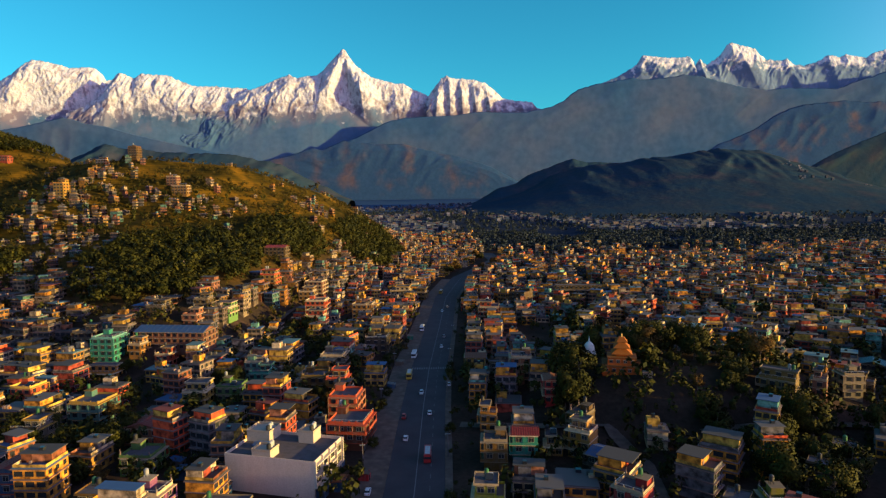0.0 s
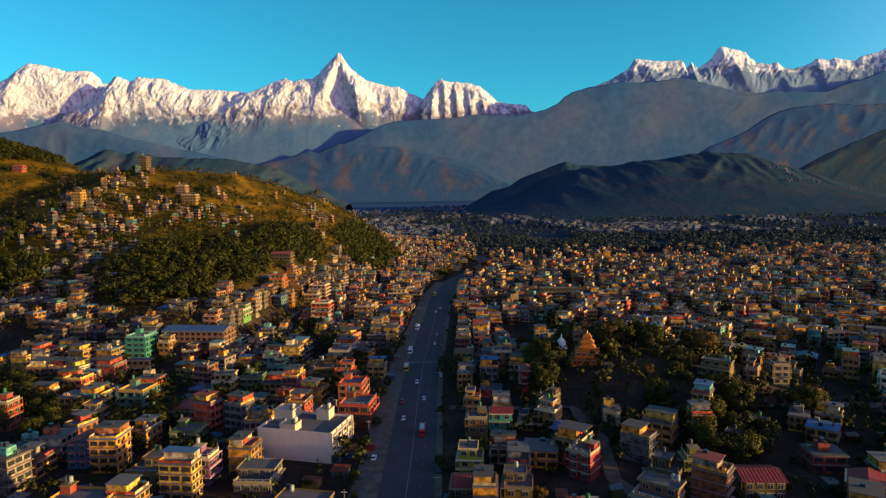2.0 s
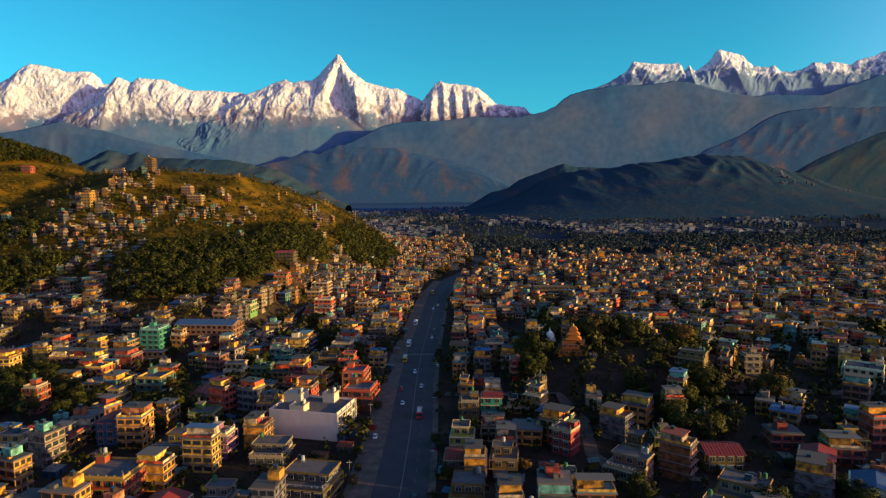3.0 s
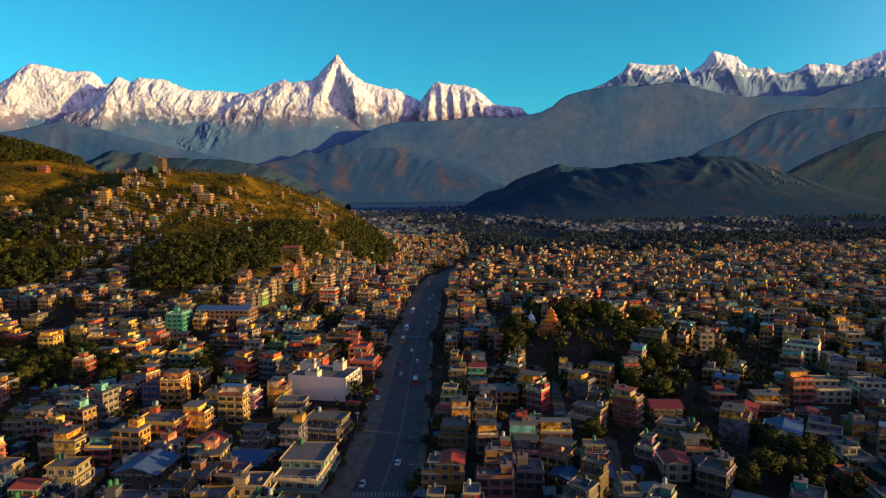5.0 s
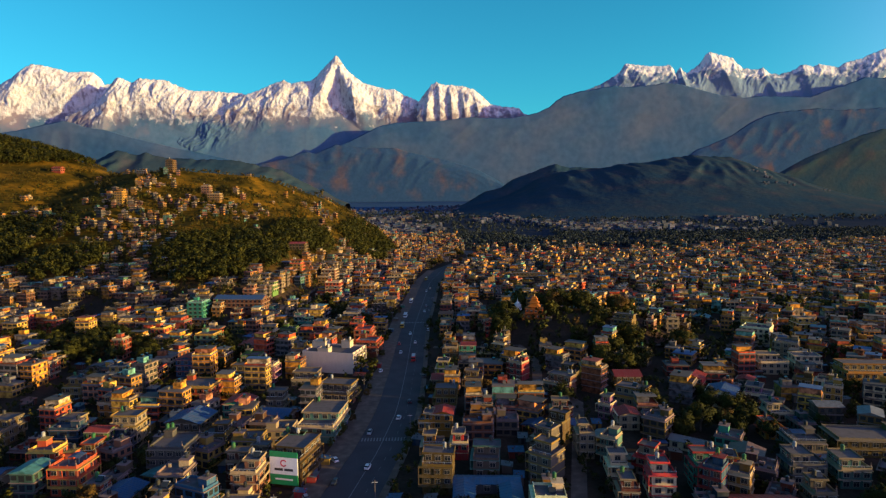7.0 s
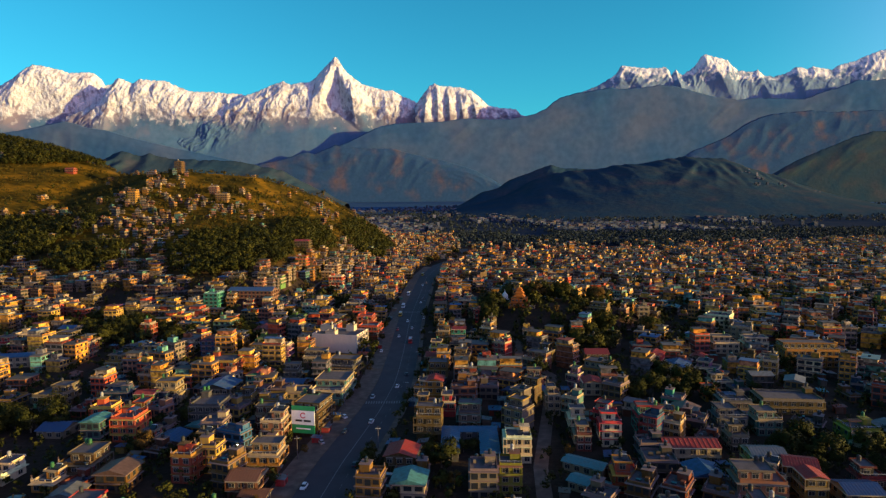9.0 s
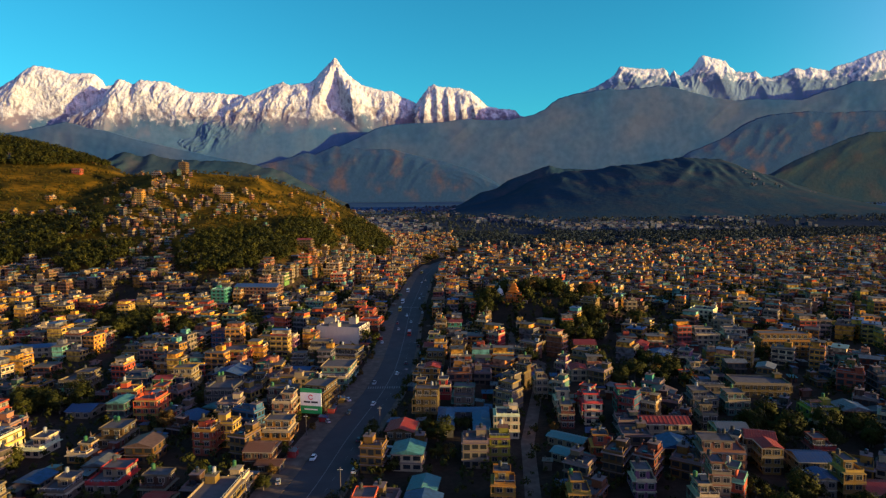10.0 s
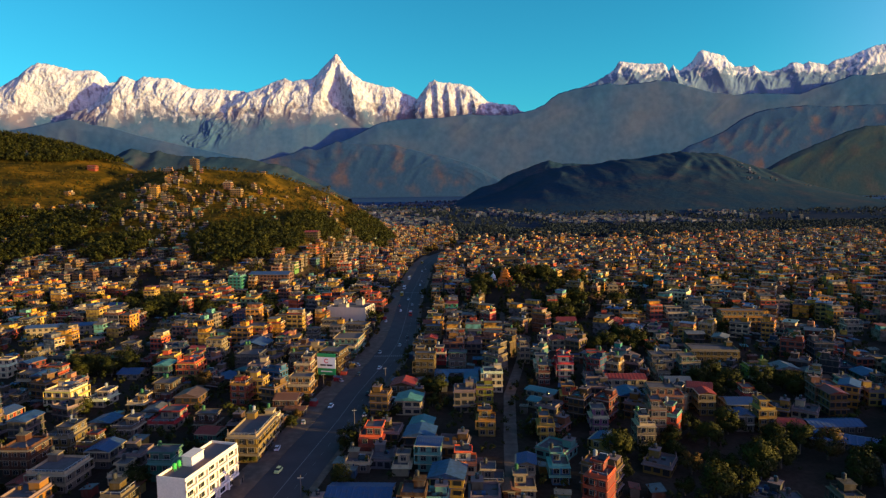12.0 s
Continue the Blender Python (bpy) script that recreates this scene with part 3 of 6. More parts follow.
def house(x, y, rot, w, d, n, wall="cream", roof="flat", trim="white", tanks=1, name="house", label="", stubs=False, head=True, askew=True):
    """A concrete town house: walls, floor slabs with balcony edges, windows, parapet, stair head, tanks."""
    rng = random.Random(int(x * 31 + y * 17))
    PLACED.append((x, y, 0.5 * max(w, d)))
    if askew and x > 42 and rng.random() < 0.6:      # streets east of the road run askew
        rot -= 31
    z = ground_height(x, y)
    root = new(name)
    root.matrix_basis = pose(x, y, z, 0, 0, rot)
    top = n * STOREY
    side = 1 if x < 5 else -1
    step = roof == "flat" and n > 1 and rng.random() < 0.65      # the top storey stands back from a terrace
    full = (n - 1 if step else n) * STOREY
    bm = bmesh.new()
    box(bm, -w / 2, w / 2, -d / 2, d / 2, -3 if z > 1 else -0.2, full)
    bright = wall in ("yellow", "orange", "red", "teal", "green", "blue", "pink", "lime", "cyan", "purple")
    worn = rng.choice((0.75, 1.0, 1.3) if bright else (0.8, 1.3, 2.2) if wall == "white" else (0.3, 0.45, 0.65, 0.9, 1.4)) * rng.uniform(0.85, 1.1)          # how far the paint has darkened
    tone = {k: tuple(worn * v for v in c) for k, c in PAINT.items()}
    edge = tuple(min(0.5, 1.5 * v) for v in tone[trim])          # slab edges and copings, painted lighter
    shell, glazed = bm, y > 215                   # far houses keep their small windows in the wall's mesh
    bm = bmesh.new()
    over = 0.35 if n > 1 else 0.5
    fx0, fx1 = (-w / 2 - 0.2, w / 2 + (1.1 if side > 0 else 0.2)) if n > 1 else (-w / 2 - over, w / 2 + over)
    if side < 0 and n > 1:
        fx0 = -w / 2 - 1.1
    front = 1.1 if rng.random() < 0.5 and n > 1 else over
    box(bm, fx0, fx1, -d / 2 - front, d / 2 + 0.2, -0.09, 0.09)
    slab = mesh_of("floor_slab", bm, M_wall)
    bm = bmesh.new()
    if front > 1:
        box(bm, fx0, fx1, -d / 2 - front, -d / 2 - front + 0.1, 0.1, 0.85)
    sx = fx1 if side > 0 else fx0
    if n > 1:
        box(bm, min(sx, sx - 0.1 * side), max(sx, sx - 0.1 * side), -d / 2 - front + 0.11, d / 2 + 0.2, 0.1, 0.8)
    if n > 1:                                       # balcony posts up to the slab above
        q = sx - 0.12 * side
        for u in np.linspace(-d / 2 - front + 0.2, d / 2, max(3, int(d / 3.2) + 1)):
            box(bm, q - 0.11, q + 0.11, u - 0.11, u + 0.11, 0.802, STOREY - 0.1)
        if front > 1:
            for u in np.linspace(fx0 + 0.15, fx1 - 0.3, max(3, int(w / 3.2) + 1)):
                box(bm, u - 0.11, u + 0.11, -d / 2 - front + 0.02, -d / 2 - front + 0.2, 0.852, STOREY - 0.1)
    rail = mesh_of("balcony_rail", bm, M_wall)
    for k in range(1, (n if step else n + 1)):
        part("floor_slab", slab, None, root, color=edge, at=pose(0, 0, k * STOREY))
        if k < (n - 1 if step else n):
            part("balcony_rail", rail, None, root, color=tone[wall if rng.random() < 0.6 else trim], at=pose(0, 0, k * STOREY))
    def windows(x0, x1, y0, y1, s):
        zz = s * STOREY + 1.6
        kw, kd = max(1, round((x1 - x0) / 3.4)), max(1, round((y1 - y0) / 4.4))
        if glazed:
            for k in range(kw):
                u = x0 + (x1 - x0) * (k + 0.5) / kw
                box(shell, u - 0.85, u + 0.85, y0 - 0.08, y0 + 0.02, zz - 0.8, zz + 0.8, 1)
                box(shell, u - 1.0, u + 1.0, y0 - 0.4, y0 + 0.02, zz + 0.82, zz + 0.92, 2)
            for k in range(kd):
                u, v = y0 + (y1 - y0) * (k + 0.5) / kd, x1 if side > 0 else x0
                box(shell, v - 0.08, v + 0.08, u - 0.85, u + 0.85, zz - 0.8, zz + 0.8, 1)
            return
        for k in range(kw):
            part("window", WINDOW, None, root, at=pose(x0 + (x1 - x0) * (k + 0.5) / kw, y0, zz))
        for k in range(kd):
            part("window", WINDOW, None, root, at=pose(x1 if side > 0 else x0, y0 + (y1 - y0) * (k + 0.5) / kd, zz, 0, 0, 90 * side))

    shop = n > 1 and not glazed and 14 < abs(x - road_x(y)) < 42
    if shop:                                        # roller shutters, and dark panels painted as shaded open shops, on the ground floor
        v = w / 2 if side > 0 else -w / 2
        bays = max(2, int(d / 3.0))
        for k in range(bays):
            u = -d / 2 + d * (k + 0.5) / bays
            bm = bmesh.new()
            wide = 0.42 * d / bays
            box(bm, v - 0.06, v + 0.06, u - wide, u + wide, 0.05, 2.5)
            shut = rng.random() < 0.5
            part("shop_shutter" if shut else "shop_opening", bm, M_tin if shut else M_glass, root, color=TINT[rng.choice(("bluetin", "greytin", "browntin", "greytin"))])
    for s in range(1 if shop else 0, n - 1 if step else n):
        windows(-w / 2, w / 2, -d / 2, d / 2, s)
    if roof == "flat":
        x0, x1, y0, y1 = -w / 2, w / 2, -d / 2, d / 2
        bm = bmesh.new()
        ring(bm, x0, x1, y0, y1, full + 0.09, full + 0.9, 0.14)
        for u in np.linspace(x0 + 0.12, x1 - 0.12, max(2, int(w / 2.4) + 1)):
            box(bm, u - 0.12, u + 0.12, y0 - 0.04, y0 + 0.18, full + 0.902, full + 1.25)
        for u in np.linspace(y0 + 0.5, y1 - 0.12, max(2, int(d / 2.6) + 1)):
            v = x1 - 0.07 if side > 0 else x0 + 0.07
            box(bm, v - 0.11, v + 0.11, u - 0.12, u + 0.12, full + 0.902, full + 1.25)
        part("parapet", bm, M_wall, root, color=edge if rng.random() < 0.6 else tone[wall])
        bm = bmesh.new()
        box(bm, x0 + 0.15, x1 - 0.15, y0 + 0.15, y1 - 0.15, full + 0.092, full + 0.12)
        part("roof_deck", bm, M_roof, root)
        if step:
            x0 += w * rng.choice((0.0, 0.25, 0.4)) + 0.16 if side > 0 else 0.16
            x1 -= w * rng.choice((0.0, 0.25, 0.4)) + 0.16 if side < 0 else 0.16
            y0 += d * rng.choice((0.2, 0.35, 0.45))
            y1 -= 0.16
            bm = bmesh.new()
            box(bm, x0, x1, y0, y1, full + 0.12, top)
            r = part("upper_storey", bm, M_wall, root, color=tone[wall])
            windows(x0, x1, y0, y1, n - 1)
            bm = bmesh.new()
            box(bm, x0 - 0.6, x1 + 0.6, y0 - 0.8, y1 + 0.15, top + 0.002, top + 0.18)
            part("roof_slab", bm, M_wall, r, color=tone[trim])
            bm = bmesh.new()
            ring(bm, x0 - 0.5, x1 + 0.5, y0 - 0.7, y1 + 0.1, top + 0.18, top + 0.6, 0.12)
            part("parapet", bm, M_wall, r, color=tone[trim])
            bm = bmesh.new()
            box(bm, x0 - 0.35, x1 + 0.35, y0 - 0.55, y1 - 0.05, top + 0.182, top + 0.21)
            part("roof_deck", bm, M_roof, r)
        hx, hy = (x0 + 2.0 if side > 0 else x1 - 2.0), y1 - 2.0
        if head and x1 - x0 > 5 and not step:
            bm = bmesh.new()
            box(bm, hx - 1.5, hx + 1.5, hy - 1.6, hy + 1.6, top + 0.12, top + 2.4)
            h = part("stair_head", bm, M_wall, root, color=tone[wall])
            bm = bmesh.new()
            box(bm, hx - 1.8, hx + 1.8, hy - 1.9, hy + 1.9, top + 2.401, top + 2.54)
            part("cap", bm, M_wall, h, color=tone[trim])
            zt = top + 2.542
        else:
            zt = top + 0.212 if step else top + 0.122
        for k in range(tanks):
            part("water_tank", TANK, None, root, color=rng.choice(((0.02, 0.02, 0.022), (0.02, 0.02, 0.022), (0.2, 0.2, 0.21), (0.015, 0.08, 0.03))), at=pose(hx - 0.7 + 1.4 * k, hy + rng.uniform(-0.5, 0.5), zt))
        if rng.random() < 0.3:
            panel = part("solar_panel", SOLAR, None, root, "roof-top solar water heater", at=pose((x0 + x1) / 2 + 0.8, (y0 + y1) / 2 - 0.3, top + (0.212 if step else 0.122)))
            part("heater_tank", SOLAR_TANK, None, panel)
        if rng.random() < 0.5:
            bm = bmesh.new()
            zr = full + 0.9
            for px in np.linspace(-w / 2 + 0.1, w / 2 - 0.1, max(3, int(w / 1.6))):
                box(bm, px - 0.03, px + 0.03, -d / 2 + 0.04, -d / 2 + 0.1, zr, zr + 0.6)
            for py in np.linspace(-d / 2 + 0.1, d / 2 - 0.1, max(3, int(d / 1.6))):
                box(bm, side * (w / 2 - 0.1) - 0.03, side * (w / 2 - 0.1) + 0.03, py - 0.03, py + 0.03, zr, zr + 0.6)
            box(bm, -w / 2 + 0.04, w / 2 - 0.04, -d / 2 + 0.03, -d / 2 + 0.11, zr + 0.6, zr + 0.67)
            box(bm, side * (w / 2 - 0.1) - 0.04, side * (w / 2 - 0.1) + 0.04, -d / 2 + 0.12, d / 2 - 0.04, zr + 0.6, zr + 0.67)
            part("roof_railing", bm, M_metal, root)
        if stubs or rng.random() < 0.3:
            for sx in (-1, 1):
                for sy in (-1, 1):
                    part("column_stub", STUB, None, root, at=pose(sx * (w / 2 - 0.25), sy * (d / 2 - 0.25), full + 0.9))
        if rng.random() < 0.3 and w > 7 and not step:
            bm = gable(w * 0.42, d * 0.4, 2.4, 0.35)
            for px, py in ((-1, -1), (1, -1), (-1, 1), (1, 1)):
                box(bm, px * w * 0.19 - 0.05, px * w * 0.19 + 0.05, py * d * 0.17 - 0.05, py * d * 0.17 + 0.05, 0, 2.35)
            part("roof_shelter", bm, M_tin, root, "tin shelter on posts", TINT[rng.choice(("redtin", "bluetin", "greytin", "browntin", "bluetin"))], pose(side * w * 0.2, -d * 0.05, top + 0.122))
    else:
        part("tin_roof", gable(w + 1.2, d + 1.2, top + 0.1, 0.16 * min(w, d)), M_tin, root, color=TINT[roof])
        bm = bmesh.new()
        long, half = max(w, d) / 2 - 0.05, min(w, d) / 2
        ends = []
        for s in (-1, 1):
            q = [(s * long, -half, top), (s * long, half, top), (s * long, 0, top + 0.3 * half)]
            ends.append([bm.verts.new((-p[1], p[0], p[2]) if d > w else p) for p in q])
        bm.faces.new(ends[0])
        bm.faces.new(ends[1])
        for i in range(3):
            bm.faces.new((ends[0][i], ends[0][(i + 1) % 3], ends[1][(i + 1) % 3], ends[1][i]))
        bmesh.ops.recalc_face_normals(bm, faces=bm.faces)
        part("gable_wall", bm, M_wall, root, color=tone[wall])
    part("wall", shell, [M_wall, M_glass, M_frame], root, color=tone[wall])
    if not label:
        label = f"{COUNT[n]} {WORD[wall]} house with " + (f"{TIN[roof]} tin roof" if roof != "flat" else f"flat roof and {trim} balcony slabs")
    return tagged(root, label, "house", "town houses")



# town houses, one by one
house(-122.7, -42.7, -5, 9.4, 10.6, 3, "cream", tanks=2)
house(-108.5, -51.9, -7, 6.0, 7.0, 3, "cream", trim="red")
house(-108.2, -71.0, -6, 12.4, 12.3, 2, "grey", trim="white")
house(-101.6, -55.9, -5, 7.8, 9.0, 2, "slate", "bluetin")
house(-147.4, 0.8, -8, 11.6, 10.8, 3, "white", trim="cream", tanks=2)
house(-107.0, -28.8, -7, 8.7, 8.6, 2, "grey")
house(-94.6, -22.1, -4, 10.6, 11.7, 2, "white", trim="red")
house(-108.9, 7.7, -4, 11.1, 11.3, 3, "tan", tanks=2)
house(-135.7, 6.1, -7, 9.1, 10.3, 2, "white")
house(-162.4, 81.3, -7, 12.6, 13.2, 3, "cream")
house(-125.0, 52.9, -3, 8.5, 7.7, 3, "orange", trim="cream")
house(-109.6, 41.0, -5, 9.0, 10.3, 3, "orange", trim="cream", tanks=2)
house(-132.6, 109.8, -8, 8.4, 8.2, 3, "yellow")
house(-109.3, 76.5, -3, 9.6, 8.6, 4, "white", trim="cream", tanks=2)
house(-231.9, 148.7, 12, 49.3, 9.0, 2, "white", "bluetin")
house(-267.7, 158.0, -3, 11.8, 11.3, 3, "olive")
house(-256.7, 185.1, -7, 10.9, 10.4, 3, "red", tanks=2)
house(-248.0, 195.1, -4, 9.0, 8.7, 3, "white")
house(-226.2, 197.3, -8, 12.9, 13.9, 3, "cream")
house(-162.2, 135.4, -3, 7.8, 8.4, 3, "cream")
house(-153.5, 156.5, -4, 8.2, 8.4, 3, "cream")
house(-140.6, 90.1, -7, 10.4, 11.0, 2, "cream", trim="white")
house(-140.4, 46.1, -6, 10.9, 10.7, 1, "white", "bluetin")
house(-208.4, 51.7, -4, 7.1, 7.5, 3, "white")
house(-173.6, 35.8, -6, 8.8, 9.1, 3, "white", trim="orange")
house(-185.7, 37.2, -5, 8.9, 9.7, 2, "tan")
house(-160.9, -17.9, -7, 7.6, 7.9, 2, "orange", "bluetin")
house(-125.7, -60.2, -4, 9.0, 10.2, 3, "brown")
house(-74.5, -34.0, -5, 7.5, 7.3, 3, "brown", stubs=True)
house(-70.3, -43.5, -8, 7.1, 7.0, 2, "teal", "redtin")
house(-76.2, -67.5, -6, 7.8, 7.4, 3, "teal", trim="cyan")
house(-77.2, -95.3, -7, 6.0, 7.0, 3, "cream")
house(-89.1, -69.9, -8, 5.3, 7.0, 2, "white")
house(-117.0, -72.1, -7, 6.8, 11.0, 1, "grey", "redtin")
house(-170.8, 2.2, -5, 7.5, 7.4, 2, "grey")
house(-207.4, 76.4, -8, 8.6, 8.2, 2, "cream")
house(-115.4, -1.4, -7, 7.4, 6.6, 2, "yellow")
house(-53.4, -48.4, -5, 10.1, 20.0, 3, "cream", trim="white", tanks=2)
house(-51.5, -31.0, -4, 5.3, 7.0, 2, "white")
house(-50.4, -7.2, -5, 9.1, 8.8, 2, "brown", "browntin")
house(-46.0, -13.4, -6, 8.0, 4.8, 1, "grey", "browntin")
house(-48.6, 11.2, -5, 9.7, 9.3, 3, "yellow", trim="white")
house(-51.8, 34.1, -5, 8.0, 8.7, 4, "pink", trim="white")
house(-37.8, 85.8, -7, 14.3, 22.0, 3, "cyan", trim="white", tanks=2)
house(-73.1, 3.6, -9, 7.2, 7.3, 3, "orange", trim="tan")
house(-73.3, 20.9, -5, 5.3, 7.0, 3, "cream")
house(-90.4, 32.9, -8, 9.6, 11.0, 1, "white", "bluetin")
house(-98.0, 32.8, -6, 5.1, 7.0, 2, "orange")
house(-100.7, 124.7, -6, 16.4, 14.0, 3, "orange", trim="cream", tanks=2)
house(-123.0, 171.7, -3, 11.0, 11.1, 3, "blue", "redtin", trim="orange")
house(-90.8, 88.8, -7, 13.9, 14.0, 2, "grey", "bluetin")
house(-156.3, 55.3, -8, 8.1, 8.3, 2, "grey")
house(-172.7, 170.0, -7, 11.0, 11.1, 2, "white", trim="slate")
house(-115.9, 69.6, -6, 8.0, 6.0, 3, "green", "redtin")
house(-83.6, 56.3, -4, 12.0, 13.7, 3, "slate", trim="grey", tanks=2)
house(-114.1, 57.8, -4, 7.5, 8.2, 3, "tan", trim="orange")
house(-177.1, 206.7, -5, 6.1, 7.0, 4, "orange")
house(-145.5, 211.2, -4, 9.6, 9.0, 3, "grey", trim="cream", tanks=2)
house(-134.6, 230.6, -8, 11.7, 11.3, 3, "cyan", trim="cream")
house(-153.1, 238.9, -7, 5.7, 7.0, 2, "white")
house(-172.7, 250.2, -8, 9.1, 9.1, 3, "orange", trim="cream", tanks=2)
house(-164.5, 289.2, -5, 17.0, 8.0, 2, "yellow")
house(-169.2, 307.4, -5, 11.0, 12.4, 4, "teal", trim="cyan")
house(-187.6, 320.1, -3, 10.1, 9.9, 4, "brown")
house(-155.0, 307.9, -8, 6.1, 7.0, 3, "yellow")
house(-140.2, 304.9, -7, 7.3, 7.4, 3, "orange")
house(-141.2, 320.3, -7, 37.3, 14.0, 3, "pink", "bluetin", tanks=2)
house(-142.4, 346.9, -7, 8.0, 8.3, 3, "pink")
house(-134.6, 374.1, -9, 12.0, 11.5, 3, "green")
house(-165.2, 354.0, -9, 10.1, 9.7, 3, "cream", tanks=2)
house(-145.3, 370.5, -4, 8.4, 7.9, 3, "cream")
house(-86.1, 418.0, -4, 13.0, 11.8, 5, "orange", trim="white", tanks=2)
house(-55.8, 417.3, -9, 10.0, 11.4, 4, "yellow")
house(-19.7, 505.3, -9, 12.3, 13.2, 3, "cream", tanks=2)
house(-102.6, 463.0, -5, 10.8, 9.8, 4, "tan")
house(-92.4, 153.5, -6, 12.4, 12.6, 3, "cream", trim="tan", tanks=2)
house(-77.1, 155.2, -9, 7.7, 7.0, 3, "purple")
house(-104.5, 213.5, -4, 12.6, 14.0, 2, "pink", "redtin")
house(-94.8, 186.9, -4, 9.8, 9.5, 2, "green")
house(-102.5, 250.6, -3, 9.1, 10.0, 3, "cream", tanks=2)
house(-90.4, 256.5, -6, 9.8, 9.5, 2, "green")
house(-83.4, 276.4, -4, 9.1, 8.8, 3, "teal", trim="cyan", tanks=2)
house(-53.2, 294.8, -4, 10.8, 11.5, 3, "grey")
house(-35.7, 328.1, -4, 11.6, 10.6, 3, "grey", trim="cream")
house(-55.1, 259.8, -4, 9.9, 9.2, 3, "tan", trim="cream", tanks=2)
house(-36.5, 223.9, -6, 10.0, 10.6, 4, "orange", trim="pink")
house(-32.1, 206.0, -9, 12.4, 12.6, 3, "brown", trim="orange", tanks=2)
house(-57.8, 151.3, -5, 12.0, 11.6, 2, "slate", trim="white")
house(-62.3, 111.8, -4, 7.2, 7.6, 3, "grey")
house(-77.5, 108.2, -6, 10.5, 10.7, 2, "teal", "redtin")
house(-59.8, 99.7, -9, 13.1, 13.1, 1, "grey", "bluetin")
house(-43.1, 53.5, -8, 9.5, 4.8, 4, "tan", trim="cyan", tanks=2)
house(-56.7, 40.4, -5, 6.8, 4.9, 4, "brick", trim="white")
house(-53.1, 51.6, -9, 5.3, 7.0, 3, "grey")
house(-74.8, 72.2, -3, 8.7, 8.5, 3, "grey", trim="cream")
house(-195.4, 167.2, -7, 6.3, 7.0, 3, "orange")
house(-239.3, 226.4, -7, 10.0, 10.0, 2, "white", "bluetin")
house(-238.0, 323.9, -4, 12.7, 12.6, 3, "tan")
house(-282.4, 332.3, -5, 11.0, 11.8, 3, "cream")
house(-250.5, 298.5, -8, 9.0, 8.6, 2, "blue")
house(12.0, 157.4, -6, 7.8, 8.3, 3, "lime")
house(25.8, 191.7, -5, 7.8, 7.5, 3, "teal", "redtin")
house(16.2, 217.9, -7, 5.9, 7.0, 3, "yellow")
house(16.0, 186.5, -5, 7.2, 7.0, 3, "tan")
house(44.9, 192.9, -3, 7.3, 7.0, 4, "tan", trim="white")
house(25.2, 136.7, -9, 8.4, 8.9, 3, "cream")
house(10.7, 138.4, -5, 10.3, 9.6, 2, "grey", "redtin")
house(11.5, 112.7, -6, 9.0, 10.2, 3, "tan", trim="cream", tanks=2)
house(3.0, 81.9, -8, 5.3, 7.0, 3, "yellow")
house(9.6, 82.6, -6, 7.6, 8.2, 3, "yellow", "redtin")
house(26.3, 90.5, -7, 6.6, 7.0, 3, "orange", trim="white")
house(15.3, 60.7, -5, 5.5, 7.0, 3, "red", trim="white")
house(5.8, 59.1, -5, 7.1, 7.3, 3, "yellow")
house(7.3, 36.4, -7, 9.4, 8.6, 4, "cream", trim="cream", tanks=2)
house(23.5, 47.7, -7, 8.5, 9.5, 3, "grey", trim="cyan")
house(49.0, 152.8, -8, 7.7, 7.5, 3, "red", trim="white")
house(43.6, 116.3, -8, 6.7, 7.6, 3, "pink", trim="white")
house(49.5, 180.7, -8, 8.8, 8.5, 2, "grey", "bluetin")
house(64.6, 127.7, -8, 11.4, 10.8, 3, "pink", trim="white", tanks=2)
house(73.7, 144.8, -4, 8.6, 9.3, 3, "cream")
house(81.8, 146.0, -6, 5.3, 7.0, 3, "lime")
house(55.7, 84.1, -7, 6.2, 7.0, 4, "brick")
house(52.0, 70.0, -7, 6.6, 7.0, 4, "tan", trim="cream")
house(45.3, 56.4, -9, 6.2, 7.0, 4, "grey")
house(42.7, 42.5, -8, 8.2, 9.4, 4, "grey", trim="cream")
house(59.6, 59.6, -3, 5.3, 7.0, 4, "white")
house(59.1, 83.4, -8, 4.5, 7.0, 1, "grey", "bluetin")
house(67.5, 55.0, -6, 5.3, 7.0, 3, "cyan", trim="white")
house(91.6, 107.8, -7, 12.6, 12.8, 3, "white", trim="tan", tanks=2)
house(99.0, 139.1, -4, 11.9, 11.2, 2, "cream", "redtin")
house(78.1, 96.9, -8, 5.3, 7.0, 3, "purple")
house(82.9, 86.1, -4, 7.8, 8.5, 2, "white", "redtin")
house(104.6, 163.6, -8, 7.1, 7.5, 3, "grey")
house(119.4, 175.3, -4, 7.4, 8.2, 3, "grey", trim="white")
house(124.2, 222.2, -9, 12.0, 6.6, 3, "cream", tanks=2)
house(143.0, 227.8, -4, 4.5, 7.0, 3, "pink")
house(157.8, 234.0, -3, 7.2, 7.2, 3, "white")
house(168.2, 239.8, -9, 6.8, 7.0, 3, "tan")
house(195.6, 274.7, -3, 9.2, 9.6, 2, "grey", "tealtin")
house(208.9, 225.3, -7, 15.7, 14.0, 3, "white", tanks=2)
house(244.5, 235.3, -5, 11.5, 12.4, 4, "cream", tanks=2)
house(180.2, 158.1, -8, 13.5, 11.5, 3, "white", askew=False)
house(196.8, 156.0, -7, 12.5, 10.0, 3, "white", askew=False)
house(150.6, 147.6, -5, 7.2, 7.0, 3, "tan", trim="cream")
house(129.7, 133.8, -3, 9.5, 9.8, 2, "red", "redtin")
house(151.9, 127.6, -6, 6.3, 7.0, 2, "grey", "redtin")
